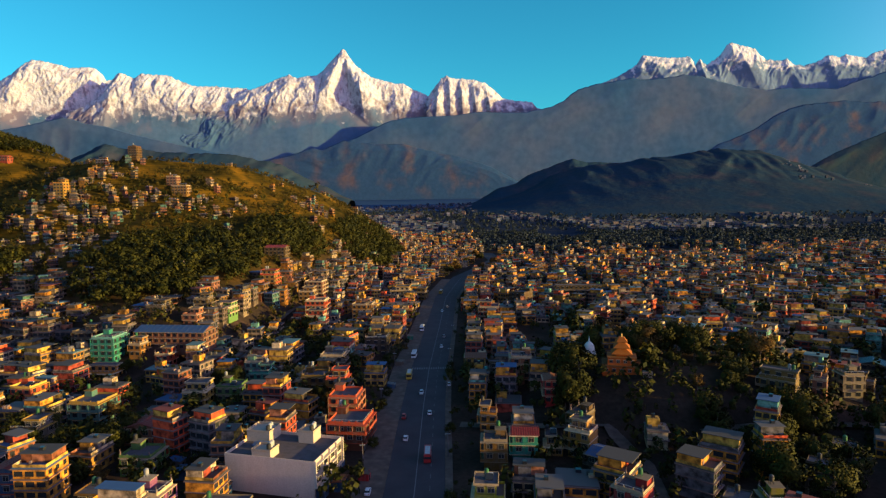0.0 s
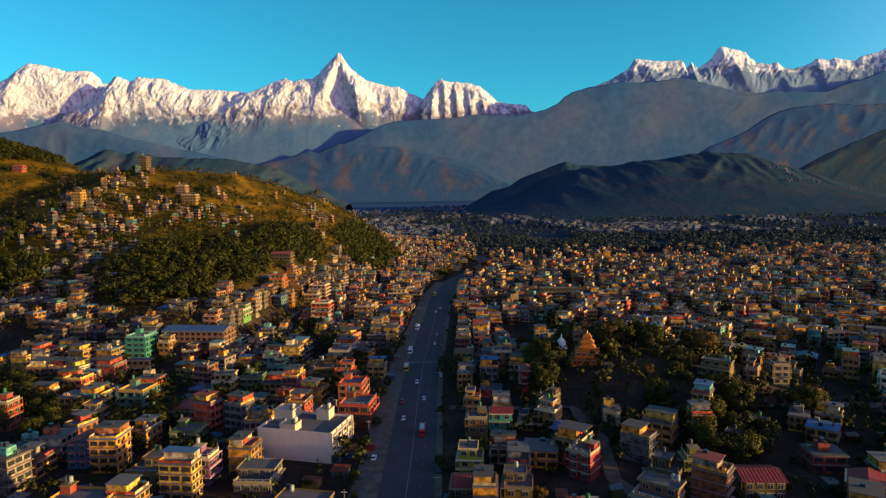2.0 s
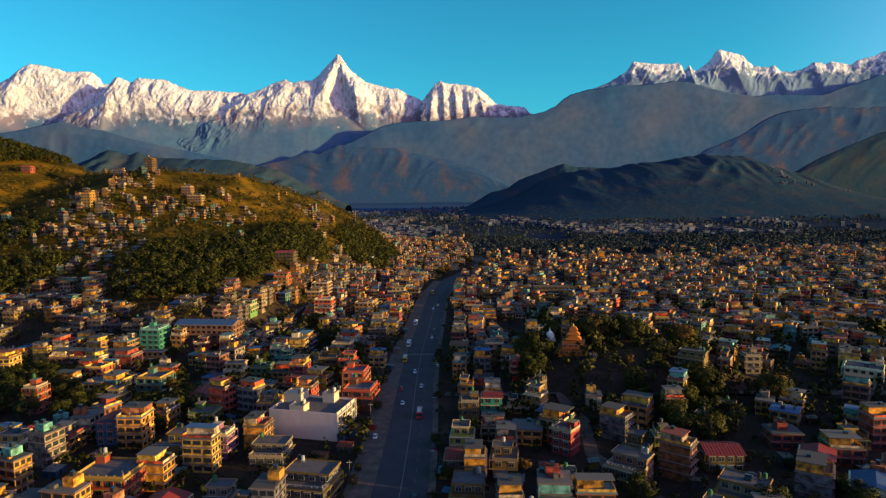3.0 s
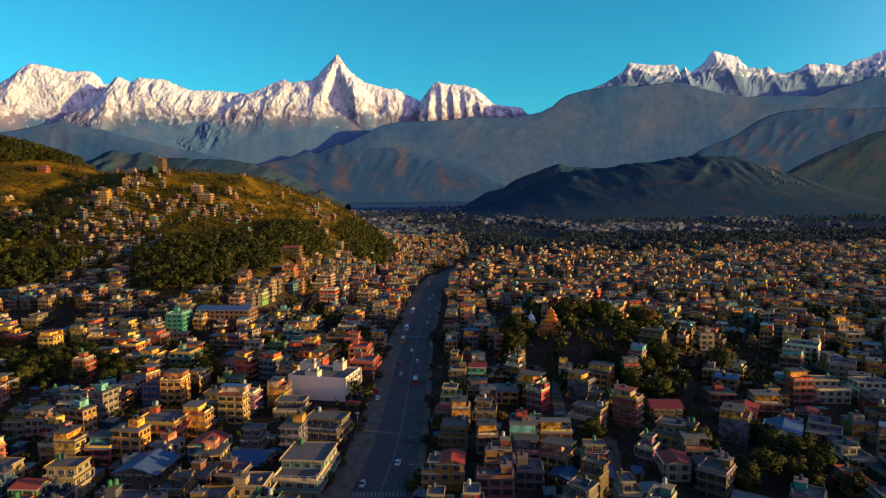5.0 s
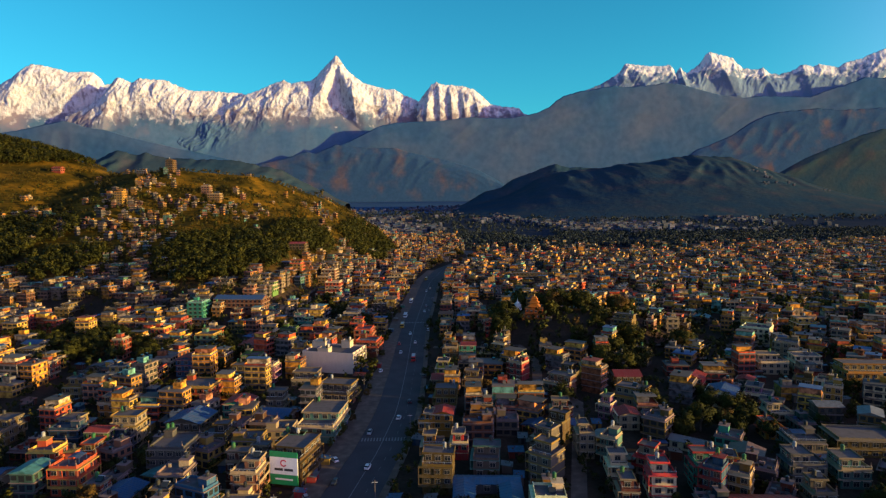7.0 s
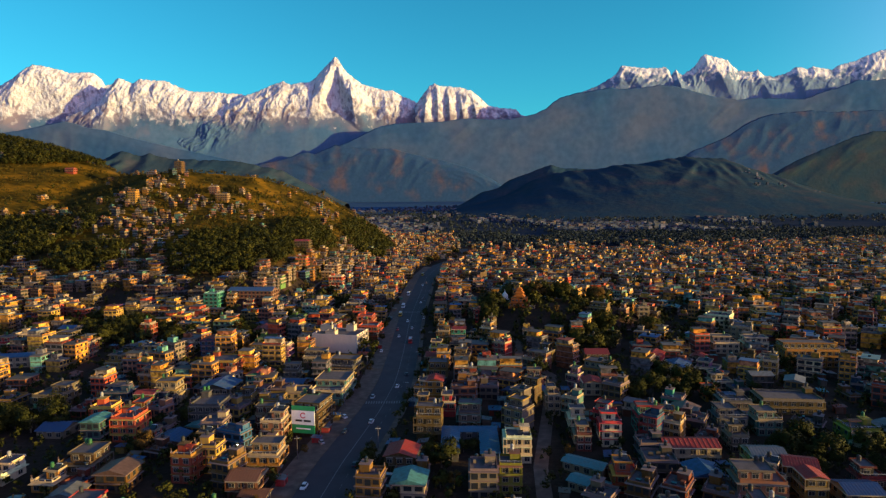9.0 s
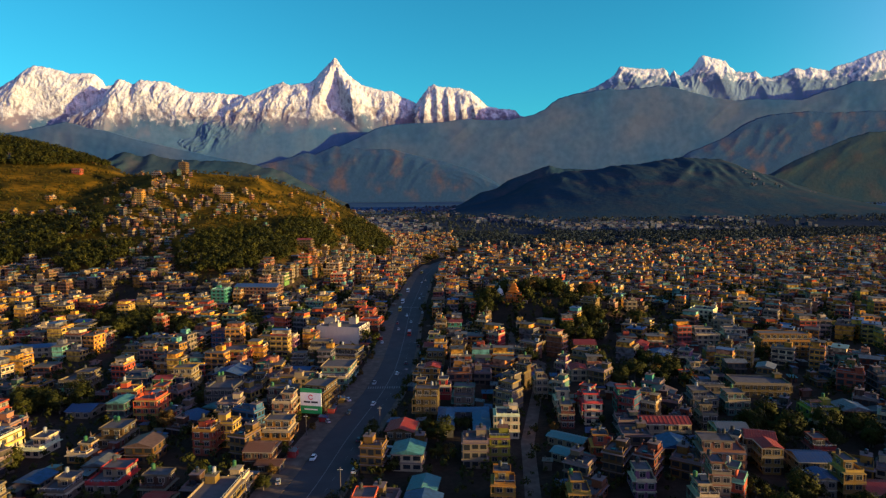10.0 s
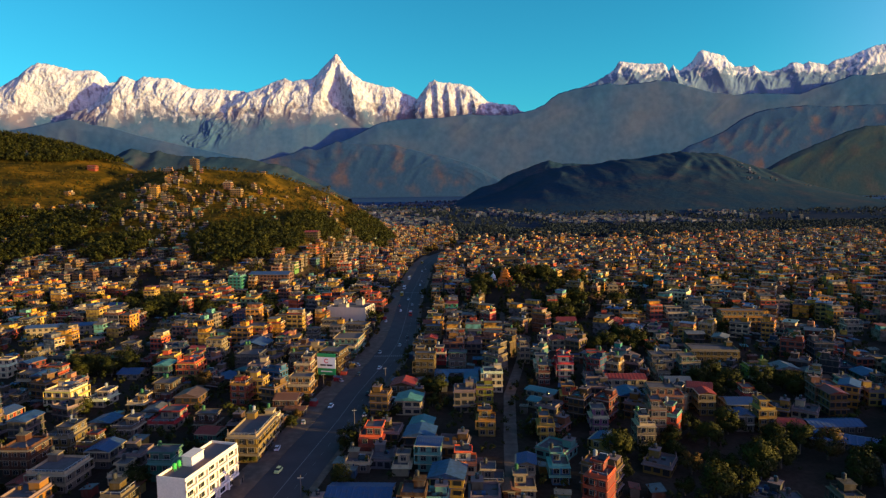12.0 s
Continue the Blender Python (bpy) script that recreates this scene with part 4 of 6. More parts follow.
house(133.1, 111.2, -3, 11.5, 12.8, 2, "white", "bluetin")
house(151.9, 115.7, -4, 10.6, 9.9, 2, "purple", trim="white")
house(172.8, 116.9, -6, 6.8, 7.0, 3, "tan", trim="cream")
house(187.2, 123.0, -9, 8.0, 7.5, 2, "cream")
house(147.0, 92.6, -3, 9.3, 8.6, 2, "white")
house(134.6, 74.0, -3, 8.3, 7.7, 2, "yellow", trim="orange")
house(135.8, 57.0, -6, 10.9, 10.6, 2, "slate", trim="grey")
house(98.3, 63.6, -8, 11.8, 6.0, 1, "white", "greytin")
house(77.8, 45.3, -6, 7.1, 7.6, 3, "white", trim="red")
house(65.2, 40.5, -5, 5.3, 7.0, 3, "white")
house(178.7, 105.7, -3, 6.8, 7.2, 3, "cream")
house(236.0, 205.5, -3, 9.6, 10.9, 3, "grey")
house(204.8, 186.1, -4, 11.3, 12.0, 3, "white")
house(9.7, -64.6, -7, 7.4, 7.2, 3, "cyan", "bluetin", trim="white")
house(6.5, -31.8, -9, 8.3, 8.9, 1, "grey", "tealtin")
house(21.1, -72.9, -4, 6.6, 7.0, 3, "white", trim="orange")
house(0.3, -67.4, -4, 5.3, 7.0, 2, "white")
house(-10.9, -49.4, -5, 7.7, 7.5, 3, "brick", trim="orange", stubs=True)
house(-13.9, -63.9, -4, 8.0, 7.8, 1, "grey")
house(-10.9, -87.4, -4, 18.4, 12.0, 1, "grey", "bluetin")
house(5.4, -97.9, -6, 6.7, 7.5, 3, "brown", trim="yellow")
house(32.7, -7.6, -4, 6.9, 7.1, 3, "lime", trim="pink")
house(31.1, -36.3, -6, 6.2, 7.0, 3, "cream", trim="yellow")
house(38.3, 14.6, -4, 8.7, 7.9, 3, "white")
house(52.5, -42.5, -5, 5.3, 7.0, 3, "cream", trim="tan")
house(59.4, 3.7, -5, 13.6, 6.0, 1, "white", "tealtin")
house(57.3, -10.4, -8, 11.9, 6.0, 1, "white", "tealtin")
house(68.6, -9.3, -8, 6.6, 7.1, 3, "orange", trim="yellow")
house(70.3, -57.8, -6, 7.7, 8.1, 2, "cream", "bluetin")
house(56.3, -102.9, -3, 5.3, 7.0, 6, "brick", trim="orange")
house(50.4, -75.9, -4, 5.4, 7.0, 3, "blue", trim="cyan")
house(40.4, -73.6, -8, 5.3, 7.0, 2, "white", "bluetin")
house(38.1, -83.9, -4, 6.3, 7.0, 2, "white")
house(28.9, -79.4, -6, 6.9, 7.8, 2, "grey")
house(-2.2, 9.1, -8, 10.1, 10.4, 2, "tan", "redtin")
house(89.4, 23.3, -9, 5.3, 7.0, 4, "blue", trim="red")
house(98.1, 25.4, -6, 6.2, 7.0, 3, "tan")
house(74.4, 26.4, -6, 7.0, 7.0, 4, "white", trim="red")
house(63.4, 23.1, -6, 5.3, 7.0, 3, "brick", trim="white")
house(92.5, -45.1, -9, 5.3, 7.0, 5, "white", trim="pink")
house(98.6, -43.5, -4, 5.3, 7.0, 4, "orange", trim="cyan")
house(85.5, -52.1, -3, 5.3, 7.0, 4, "grey", trim="white")
house(114.9, -12.3, -8, 6.5, 7.0, 3, "white")
house(121.2, -20.2, -7, 5.6, 7.0, 3, "cream", "redtin")
house(128.1, -37.2, -8, 6.2, 7.0, 2, "grey", "bluetin")
house(135.1, -39.0, -4, 5.3, 7.0, 4, "tan", trim="cream")
house(144.2, -39.6, -5, 9.1, 9.1, 1, "tan", "redtin")
house(142.0, -15.0, -7, 7.2, 7.0, 3, "slate", trim="red")
house(162.1, 14.9, -5, 6.8, 7.4, 2, "lime")
house(137.4, 34.8, -6, 9.0, 8.9, 3, "cyan", trim="white")
house(118.2, 19.0, -5, 6.1, 7.0, 3, "grey", trim="white")
house(156.1, -56.5, 0, 25.8, 9.0, 1, "grey", "bluetin")
house(160.0, -41.1, 0, 19.1, 8.0, 1, "grey", "bluetin")
house(188.3, 14.8, -6, 5.3, 7.0, 2, "yellow")
house(214.7, 71.5, -8, 5.3, 7.0, 2, "tan")
house(189.8, -6.5, -5, 8.2, 9.3, 3, "slate")
house(205.6, -5.1, -6, 6.7, 7.7, 3, "grey")
house(234.8, 36.3, -5, 8.6, 8.9, 2, "white")
house(269.9, 109.0, -8, 9.1, 9.4, 3, "grey")
house(73.8, -35.9, -5, 5.9, 7.0, 3, "purple")
house(33.9, -84.7, -4, 4.5, 7.0, 1, "brown", "browntin")
house(110.0, -102.1, -8, 5.3, 7.0, 2, "slate")
house(121.8, -105.4, -5, 5.3, 7.0, 3, "grey")
house(33.3, 258.7, -5, 8.5, 8.6, 4, "pink")
house(24.0, 271.2, -4, 6.9, 7.0, 3, "grey", trim="white")
house(15.4, 286.6, -5, 9.0, 8.7, 3, "cream", "browntin")
house(19.9, 362.9, -7, 10.3, 9.4, 3, "cream", tanks=2)
house(32.0, 417.8, -7, 12.9, 14.0, 4, "orange")
house(59.3, 458.1, -7, 11.6, 12.4, 4, "tan")
house(107.9, 485.9, -6, 35.9, 12.0, 4, "cream", tanks=2)
house(41.4, 232.0, -5, 5.1, 7.6, 3, "red", "browntin")
house(36.2, 196.1, -9, 5.3, 7.0, 2, "tan")
house(46.3, 199.9, -7, 6.0, 6.4, 4, "tan")
house(-82.4, 393.9, -7, 11.1, 11.7, 4, "orange", trim="white")
house(-45.0, 255.8, -4, 8.0, 8.4, 4, "tan", trim="orange")
house(-49.9, 416.6, -8, 4.8, 9.9, 4, "yellow")
house(-140.5, 522.4, -5, 17.0, 11.0, 3, "cream", "redtin")
house(-126.3, 447.8, -6, 10.7, 10.6, 5, "cream", trim="orange", tanks=2)
house(-100.8, 486.6, -8, 13.7, 13.0, 4, "pink")
house(-61.3, 262.7, -8, 4.5, 7.4, 3, "yellow")
house(-87.8, 283.0, -5, 8.8, 5.8, 3, "cyan")


# landmark buildings
def window_at(root, x, y, z, turn, scale=(1, 1, 1)):
    return part("window", WINDOW, None, root, at=pose(x, y, z, 0, 0, turn) @ Matrix.Diagonal((*scale, 1)))


def big_white_building():
    """White five-storey block: blank front, glazed bays on the road side, busy roof."""
    root = new("commercial_building")
    root.matrix_basis = pose(-48.0, 178.6, 0, 0, 0, -14.7)
    w, d, top = 28.4, 18.8, 10.2
    bm = bmesh.new()
    box(bm, -w / 2, w / 2, -d / 2, d / 2, -0.2, top)
    part("wall", bm, M_plaster, root, color=(0.5, 0.37, 0.29))
    bm = bmesh.new()
    ring(bm, -w / 2 - 0.05, w / 2 + 0.05, -d / 2 - 0.05, d / 2 + 0.05, top, top + 0.9, 0.25)
    part("parapet", bm, M_plaster, root, color=(0.5, 0.37, 0.29))
    bm = bmesh.new()
    box(bm, -w / 2 + 0.25, w / 2 - 0.25, -d / 2 + 0.25, d / 2 - 0.25, top + 0.004, top + 0.05)
    part("roof_deck", bm, M_roof, root)
    for x0, x1, y0, y1, h in ((-w / 2 + 0.3, -w / 2 + 8, 2.0, 9, 3.0), (-5.5, 0.5, -d / 2 + 0.3, -4.2, 2.2), (2.5, 7.5, 4, 9.0, 3.4)):
        bm = bmesh.new()
        box(bm, x0, x1, y0, y1, top + 0.05, top + h)
        r = part("stair_head", bm, M_plaster, root, color=(0.36, 0.29, 0.22))
        bm = bmesh.new()
        ring(bm, x0 - 0.1, x1 + 0.1, y0 - 0.1, y1 + 0.1, top + h, top + h + 0.7, 0.15)
        part("cap", bm, M_plaster, r, color=(0.34, 0.26, 0.18))
        for k in range(3):
            part("water_tank", TANK, None, root, color=(0.3, 0.3, 0.3) if k else (0.02, 0.02, 0.022), at=pose(x1 - 0.9 - 0.2 * k, y0 + 0.9 + 1.3 * k, top + h))
    part("roof_shelter", gable(5.5, 4.0, 0, 0.5), M_tin, root, "blue tin shelter", TINT["bluetin"], pose(-6.3, -1.5, top + 1.2))
    bm = bmesh.new()
    box(bm, -8.6, -3.9, -3.2, 0.2, top + 0.05, top + 1.1)
    part("shed_wall", bm, M_plaster, root, color=PAINT["cream"])
    for s in range(3):
        for k in range(4):
            window_at(root, w / 2, -d / 2 + 2.35 + 4.7 * k, 1.8 + s * 3.3, 90, (2.0, 1, 1.3))
    for k in range(5):
        bm = bmesh.new()
        y = -d / 2 + 0.15 + (d - 0.3) * k / 4
        box(bm, w / 2 + 0.01, w / 2 + 0.7, y - 0.18, y + 0.18, 3.2, top + 0.9)
        part("fin", bm, M_plaster, root, color=(0.42, 0.36, 0.3))
    for s in range(1, 4):
        bm = bmesh.new()
        box(bm, w / 2 + 0.01, w / 2 + 1.1, -d / 2 + 0.4, -d / 2 + 13.0, s * 3.3 - 0.15, s * 3.3 + 0.15)
        part("balcony_slab", bm, M_plaster, root, color=(0.42, 0.36, 0.3))
    PLACED.append((-48.0, 178.6, 16))
    PLACED.append((-52.0, 163.0, 9))
    tagged(root, "large whitewashed building with a blank front wall", "building")


def modern_white_building():
    """Narrow new white block whose long road side is a frame of recessed windows."""
    root = new("office_building")
    root.matrix_basis = pose(-58.9, -83.8, 0, 0, 0, -15)
    w, d, top = 9.2, 25.5, 12.3
    white = (0.62, 0.54, 0.48)
    bm = bmesh.new()
    box(bm, -w / 2, w / 2 - 0.6, -d / 2, d / 2, -0.2, top)
    part("wall", bm, M_plaster, root, color=white)
    bm = bmesh.new()
    ring(bm, -w / 2, w / 2, -d / 2, d / 2, top, top + 0.8, 0.3)
    part("parapet", bm, M_plaster, root, color=white)
    bm = bmesh.new()
    box(bm, -w / 2 + 0.3, w / 2 - 0.3, -d / 2 + 0.3, d / 2 - 0.3, top + 0.004, top + 0.06)
    part("roof_deck", bm, M_slab, root)
    bm = bmesh.new()
    box(bm, -2.6, 0.6, -4.2, 1.4, top + 0.06, top + 2.9)
    h = part("stair_head", bm, M_plaster, root, color=white)
    bm = bmesh.new()
    box(bm, -2.9, 0.9, -4.5, 1.7, top + 2.901, top + 3.1)
    part("cap", bm, M_plaster, h, color=white)
    for k in range(6):
        bm = bmesh.new()
        y = -d / 2 + 0.25 + (d - 0.5) * k / 5
        box(bm, w / 2 - 0.59, w / 2 + 0.15, y - 0.25, y + 0.25, 0, top)
        part("fin", bm, M_plaster, root, color=white)
    for s in range(1, 5):
        bm = bmesh.new()
        box(bm, w / 2 - 0.59, w / 2 + 0.3 * (s % 2), -d / 2, d / 2, s * 3.1 - 0.35, s * 3.1 + 0.35) if s < 4 else box(bm, w / 2 - 0.59, w / 2 + 0.3, -d / 2, d / 2, top - 0.5, top - 0.004)
        part("spandrel", bm, M_plaster, root, color=white)
    for s in range(4):
        for k in range(5):
            window_at(root, w / 2 - 0.6, -d / 2 + 2.3 + (d - 0.5) / 5 * k, 1.75 + 3.1 * s, 90, (1.9, 1, 1.25))
    for k in range(2):
        part("water_tank", TANK, None, root, color=(0.03, 0.3, 0.06), at=pose(-2.8, -7.5 + 2 * k, top + 0.06))
    PLACED.append((-58.9, -83.8, 14))
    tagged(root, "new narrow white office building with recessed windows on the road side", "building")


def sign_building():
    root = house(-39.6, 46.5, -14, 10.2, 15.5, 4, "tan", trim="cream", tanks=2, name="commercial_building", label="tall four-storey building carrying a green and white hoarding")
    sign = new("hoarding")
    sign.matrix_basis = pose(-39.6, 46.5, 0, 0, 0, -14) @ pose(0, -9.0, 0)
    m_white = stained("hoarding_white", (0.78, 0.76, 0.7), 0.6, amount=0.1)
    m_green = stained("hoarding_green", (0.02, 0.26, 0.08), 0.6, amount=0.1)
    m_red = stained("hoarding_red", (0.55, 0.04, 0.05), 0.6, amount=0.1)
    m_black = stained("hoarding_black", (0.03, 0.03, 0.03), 0.6, amount=0.1)
    for name, z0, z1, mat in (("lower_panel", 1.6, 5.0, m_green), ("middle_panel", 5.0, 10.6, m_white), ("upper_panel", 10.6, 12.4, m_green)):
        bm = bmesh.new()
        box(bm, -4.8, 4.8, -0.12, 0.06, z0, z1)
        part(name, bm, mat, sign)
    bm = bmesh.new()
    rows = []
    for a in range(25):
        t = math.radians(30 + 300 * a / 24)
        rows.append([bm.verts.new((r * math.cos(t), y, 8.7 + r * math.sin(t))) for r, y in ((0.75, -0.17), (1.15, -0.17), (1.15, -0.12), (0.75, -0.12))])
    for p, q in zip(rows, rows[1:]):
        for i in range(4):
            bm.faces.new((p[i], p[(i + 1) % 4], q[(i + 1) % 4], q[i]))
    part("emblem", bm, m_red, sign)
    for x0, x1 in ((-3.2, -0.3), (0.2, 3.2)):
        bm = bmesh.new()
        box(bm, x0, x1, -0.16, -0.121, 6.2, 7.0)
        part("lettering_bar", bm, m_black, sign)
    bm = bmesh.new()
    box(bm, -3.0, 3.0, -0.16, -0.121, 3.2, 3.7)
    part("lettering_bar", bm, m_white, sign)
    tagged(sign, "white hoarding with green bands and a red ring emblem", "sign")


def red_base_building():
    root = house(-34.2, 496.5, -4, 15.0, 13.0, 4, "white", trim="cream", name="commercial_building", label="tall whitewashed building with a red ground floor")
    bm = bmesh.new()
    box(bm, -8, 8, -10.5, -6.9, 0, 3.4)
    part("shop_front", bm, M_wall, root, "red shop front", (0.55, 0.04, 0.03))


def stupa():
    root = new("stupa")
    root.matrix_basis = pose(63.5, 263, ground_height(63.5, 263) + 2.5) @ Matrix.Scale(0.72, 4)
    bm = bmesh.new()
    prof = ((4.2, 0), (4.2, 1.2), (3.4, 1.25), (3.4, 2.2), (3.2, 4.2), (2.6, 5.8), (1.5, 7.0), (0.7, 7.5), (0.7, 8.2), (0.45, 8.3), (0.05, 11.0))
    k = 20
    rows = [[bm.verts.new((r * math.cos(2 * math.pi * i / k), r * math.sin(2 * math.pi * i / k), z)) for i in range(k)] for r, z in prof]
    for p, q in zip(rows, rows[1:]):
        for i in range(k):
            bm.faces.new((p[i], p[(i + 1) % k], q[(i + 1) % k], q[i]))
    bm.faces.new(rows[-1])
    part("dome", bm, M_wall, root, color=(0.6, 0.55, 0.48))
    tagged(root, "small whitewashed stupa with a pointed spire among trees", "stupa")


def temple():
    """Three-tiered pagoda over brick terraces."""
    root = new("temple")
    root.matrix_basis = pose(71.5, 242, ground_height(71.5, 242) - 0.6, 0, 0, -14) @ Matrix.Scale(0.78, 4)
    brick, timber = (0.3, 0.065, 0.006), (0.17, 0.06, 0.01)
    z = 0.0
    for half, h in ((9.5, 3.8), (7.0, 3.8)):
        bm = bmesh.new()
        box(bm, -half, half, -half * 0.8, half * 0.8, z - 3 if z == 0 else z, z + h)
        part("terrace", bm, M_plaster, root, color=brick)
        bm = bmesh.new()
        box(bm, -half - 0.3, half + 0.3, -half * 0.8 - 0.3, half * 0.8 + 0.3, z + h + 0.003, z + h + 0.25)
        part("cornice", bm, M_plaster, root, color=timber)
        n = max(2, int(half / 1.6))
        for k in range(n):
            window_at(root, -half + 2 * half * (k + 0.5) / n, -half * 0.8, z + h * 0.5, 0, (0.9, 1, 0.9))
        z += h + 0.25
    z += 1.2
    for half, h in ((5.2, 2.9), (4.2, 2.8), (2.8, 3.0)):
        bm = bmesh.new()
        lo = [bm.verts.new((sx * half, sy * half, z + 0.3)) for sx, sy in ((-1, -1), (1, -1), (1, 1), (-1, 1))]
        hi = [bm.verts.new((sx * half * 0.45, sy * half * 0.45, z + 0.3 + h * 0.75)) for sx, sy in ((-1, -1), (1, -1), (1, 1), (-1, 1))]
        un = [bm.verts.new((sx * half, sy * half, z + 0.1)) for sx, sy in ((-1, -1), (1, -1), (1, 1), (-1, 1))]
        for i in range(4):
            j = (i + 1) % 4
            bm.faces.new((lo[i], lo[j], hi[j], hi[i]))
            bm.faces.new((un[i], un[j], lo[j], lo[i]))
        bm.faces.new(hi)
        bm.faces.new(un[::-1])
        part("pagoda_roof", bm, M_plaster, root, color=(0.26, 0.075, 0.006))
        bm = bmesh.new()
        box(bm, -half * 0.5, half * 0.5, -half * 0.5, half * 0.5, z - 1.6, z + 0.4)
        part("drum_wall", bm, M_plaster, root, color=brick)
        z += h
    bm = bmesh.new()
    drum(bm, 0, 0, z - 0.6, z + 1.4, 0.35)
    part("finial", bm, M_tin, root, color=(0.6, 0.35, 0.08))
    bm = bmesh.new()
    box(bm, 9.9, 14.6, -10.5, -7.6, -3, 2.6)
    part("gate_house", bm, M_plaster, root, "small whitewashed lodge", (0.3, 0.2, 0.15))
    PLACED.append((71.5, 242, 10))
    tagged(root, "tiered brick-red pagoda temple with a gilded finial", "temple")


house(-40.0, 121.5, -13, 19.5, 14.0, 3, "slate", trim="cream", tanks=2)
big_white_building()
modern_white_building()
sign_building()
red_base_building()
stupa()
temple()


# tall houses among the hill's terraces
house(-375, 612, -6, 10, 9, 6, "cream", trim="yellow", tanks=2)
house(-374, 762, -4, 10, 11, 5, "tan", trim="grey")
house(-425, 780, -8, 11, 9, 3, "yellow", trim="white")
house(-560, 800, -6, 14, 9, 2, "orange", "redtin")
house(-298, 690, -5, 11, 9, 3, "pink", trim="white")
house(-275, 655, -5, 16, 9, 3, "tan", trim="white")


# single houses east of the road
house(97.6, 11.5, -4, 18, 9, 2, "white", "redtin", askew=False)
house(90.5, 32.5, -5, 8, 8.5, 4, "teal", trim="red", tanks=2, askew=False)
house(101, 36, -18, 9, 9, 3, "orange", trim="cream", askew=False)
house(116, -4, -6, 10, 9, 3, "cream", "greytin", askew=False)
house(122.3, -12, -20, 9, 8.5, 3, "yellow", "redtin", askew=False)
house(125, 38.5, -5, 10.5, 9, 3, "white", trim="slate", askew=False)
house(160, 59, -8, 24, 13, 2, "cream", trim="white", askew=False)
house(166, 23.5, -4, 11, 8.5, 2, "lime", trim="lime", askew=False)
house(211, 128, -6, 27, 13, 4, "cream", trim="yellow", tanks=2, askew=False)
house(104, -22, -8, 13, 9, 4, "pink", trim="grey", tanks=2, askew=False)
house(133, -23.5, -5, 10, 9, 2, "white", "bluetin", askew=False)


def yard_hall():
    """Low sheds with blue sheet roofs round three sides of a yard."""
    root = new("yard_sheds")
    root.matrix_basis = pose(21.6, 24.5, 0, 0, 0, -3)
    for cx, cy, w, d in ((-6.8, -1.5, 6.0, 21.0), (7.4, -2.5, 6.2, 20.0), (0.2, 10.6, 20.5, 5.6)):
        bm = bmesh.new()
        box(bm, cx - w / 2, cx + w / 2, cy - d / 2, cy + d / 2, -0.2, 3.2)
        wing = part("wing", bm, M_wall, root, color=PAINT["slate"])
        part("tin_roof", gable(w + 1.0, d + 1.0, 3.25, 0.9), M_tin, wing, "faded blue sheet roof", (0.03, 0.085, 0.15), pose(cx, cy, 0))
        long = d > w
        for k in range(5):
            u = -0.4 + 0.2 * k
            if long:
                sx = 1 if cx < 0 else -1
                part("window", WINDOW, None, wing, at=pose(cx + sx * w / 2, cy + u * d, 1.7, 0, 0, 90 * sx))
            else:
                part("window", WINDOW, None, wing, at=pose(cx + u * w, cy - d / 2, 1.7))
    for cx in (-6.8, 7.4):
        part("window", WINDOW, None, root, at=pose(cx, (-12 if cx < 0 else -12.5), 1.7))
    PLACED.append((21.6, 26, 15))
    tagged(root, "low grey sheds with faded blue tin roofs round a yard", "shed")


yard_hall()
LANE_EAST = ((34, -100), (37, -63), (39, -44), (45, 7), (58, 62), (70, 115), (58, 150), (63, 185), (58, 212), (6, 222))
CROSS = ((88, 205), (150, 212), (180, 215), (290, 205))
HILL_LANE = ((-28, 340), (-90, 362), (-112, 338), (-120, 352), (-115, 390), (-108, 440), (-80, 480))
lane("lane_east", LANE_EAST, 5.0, "narrow dusty lane between houses")
lane("cross_street", CROSS, 7.0, "dusty cross street")
lane("lane_hill", HILL_LANE, 6.0, "winding street at the foot of the hill")


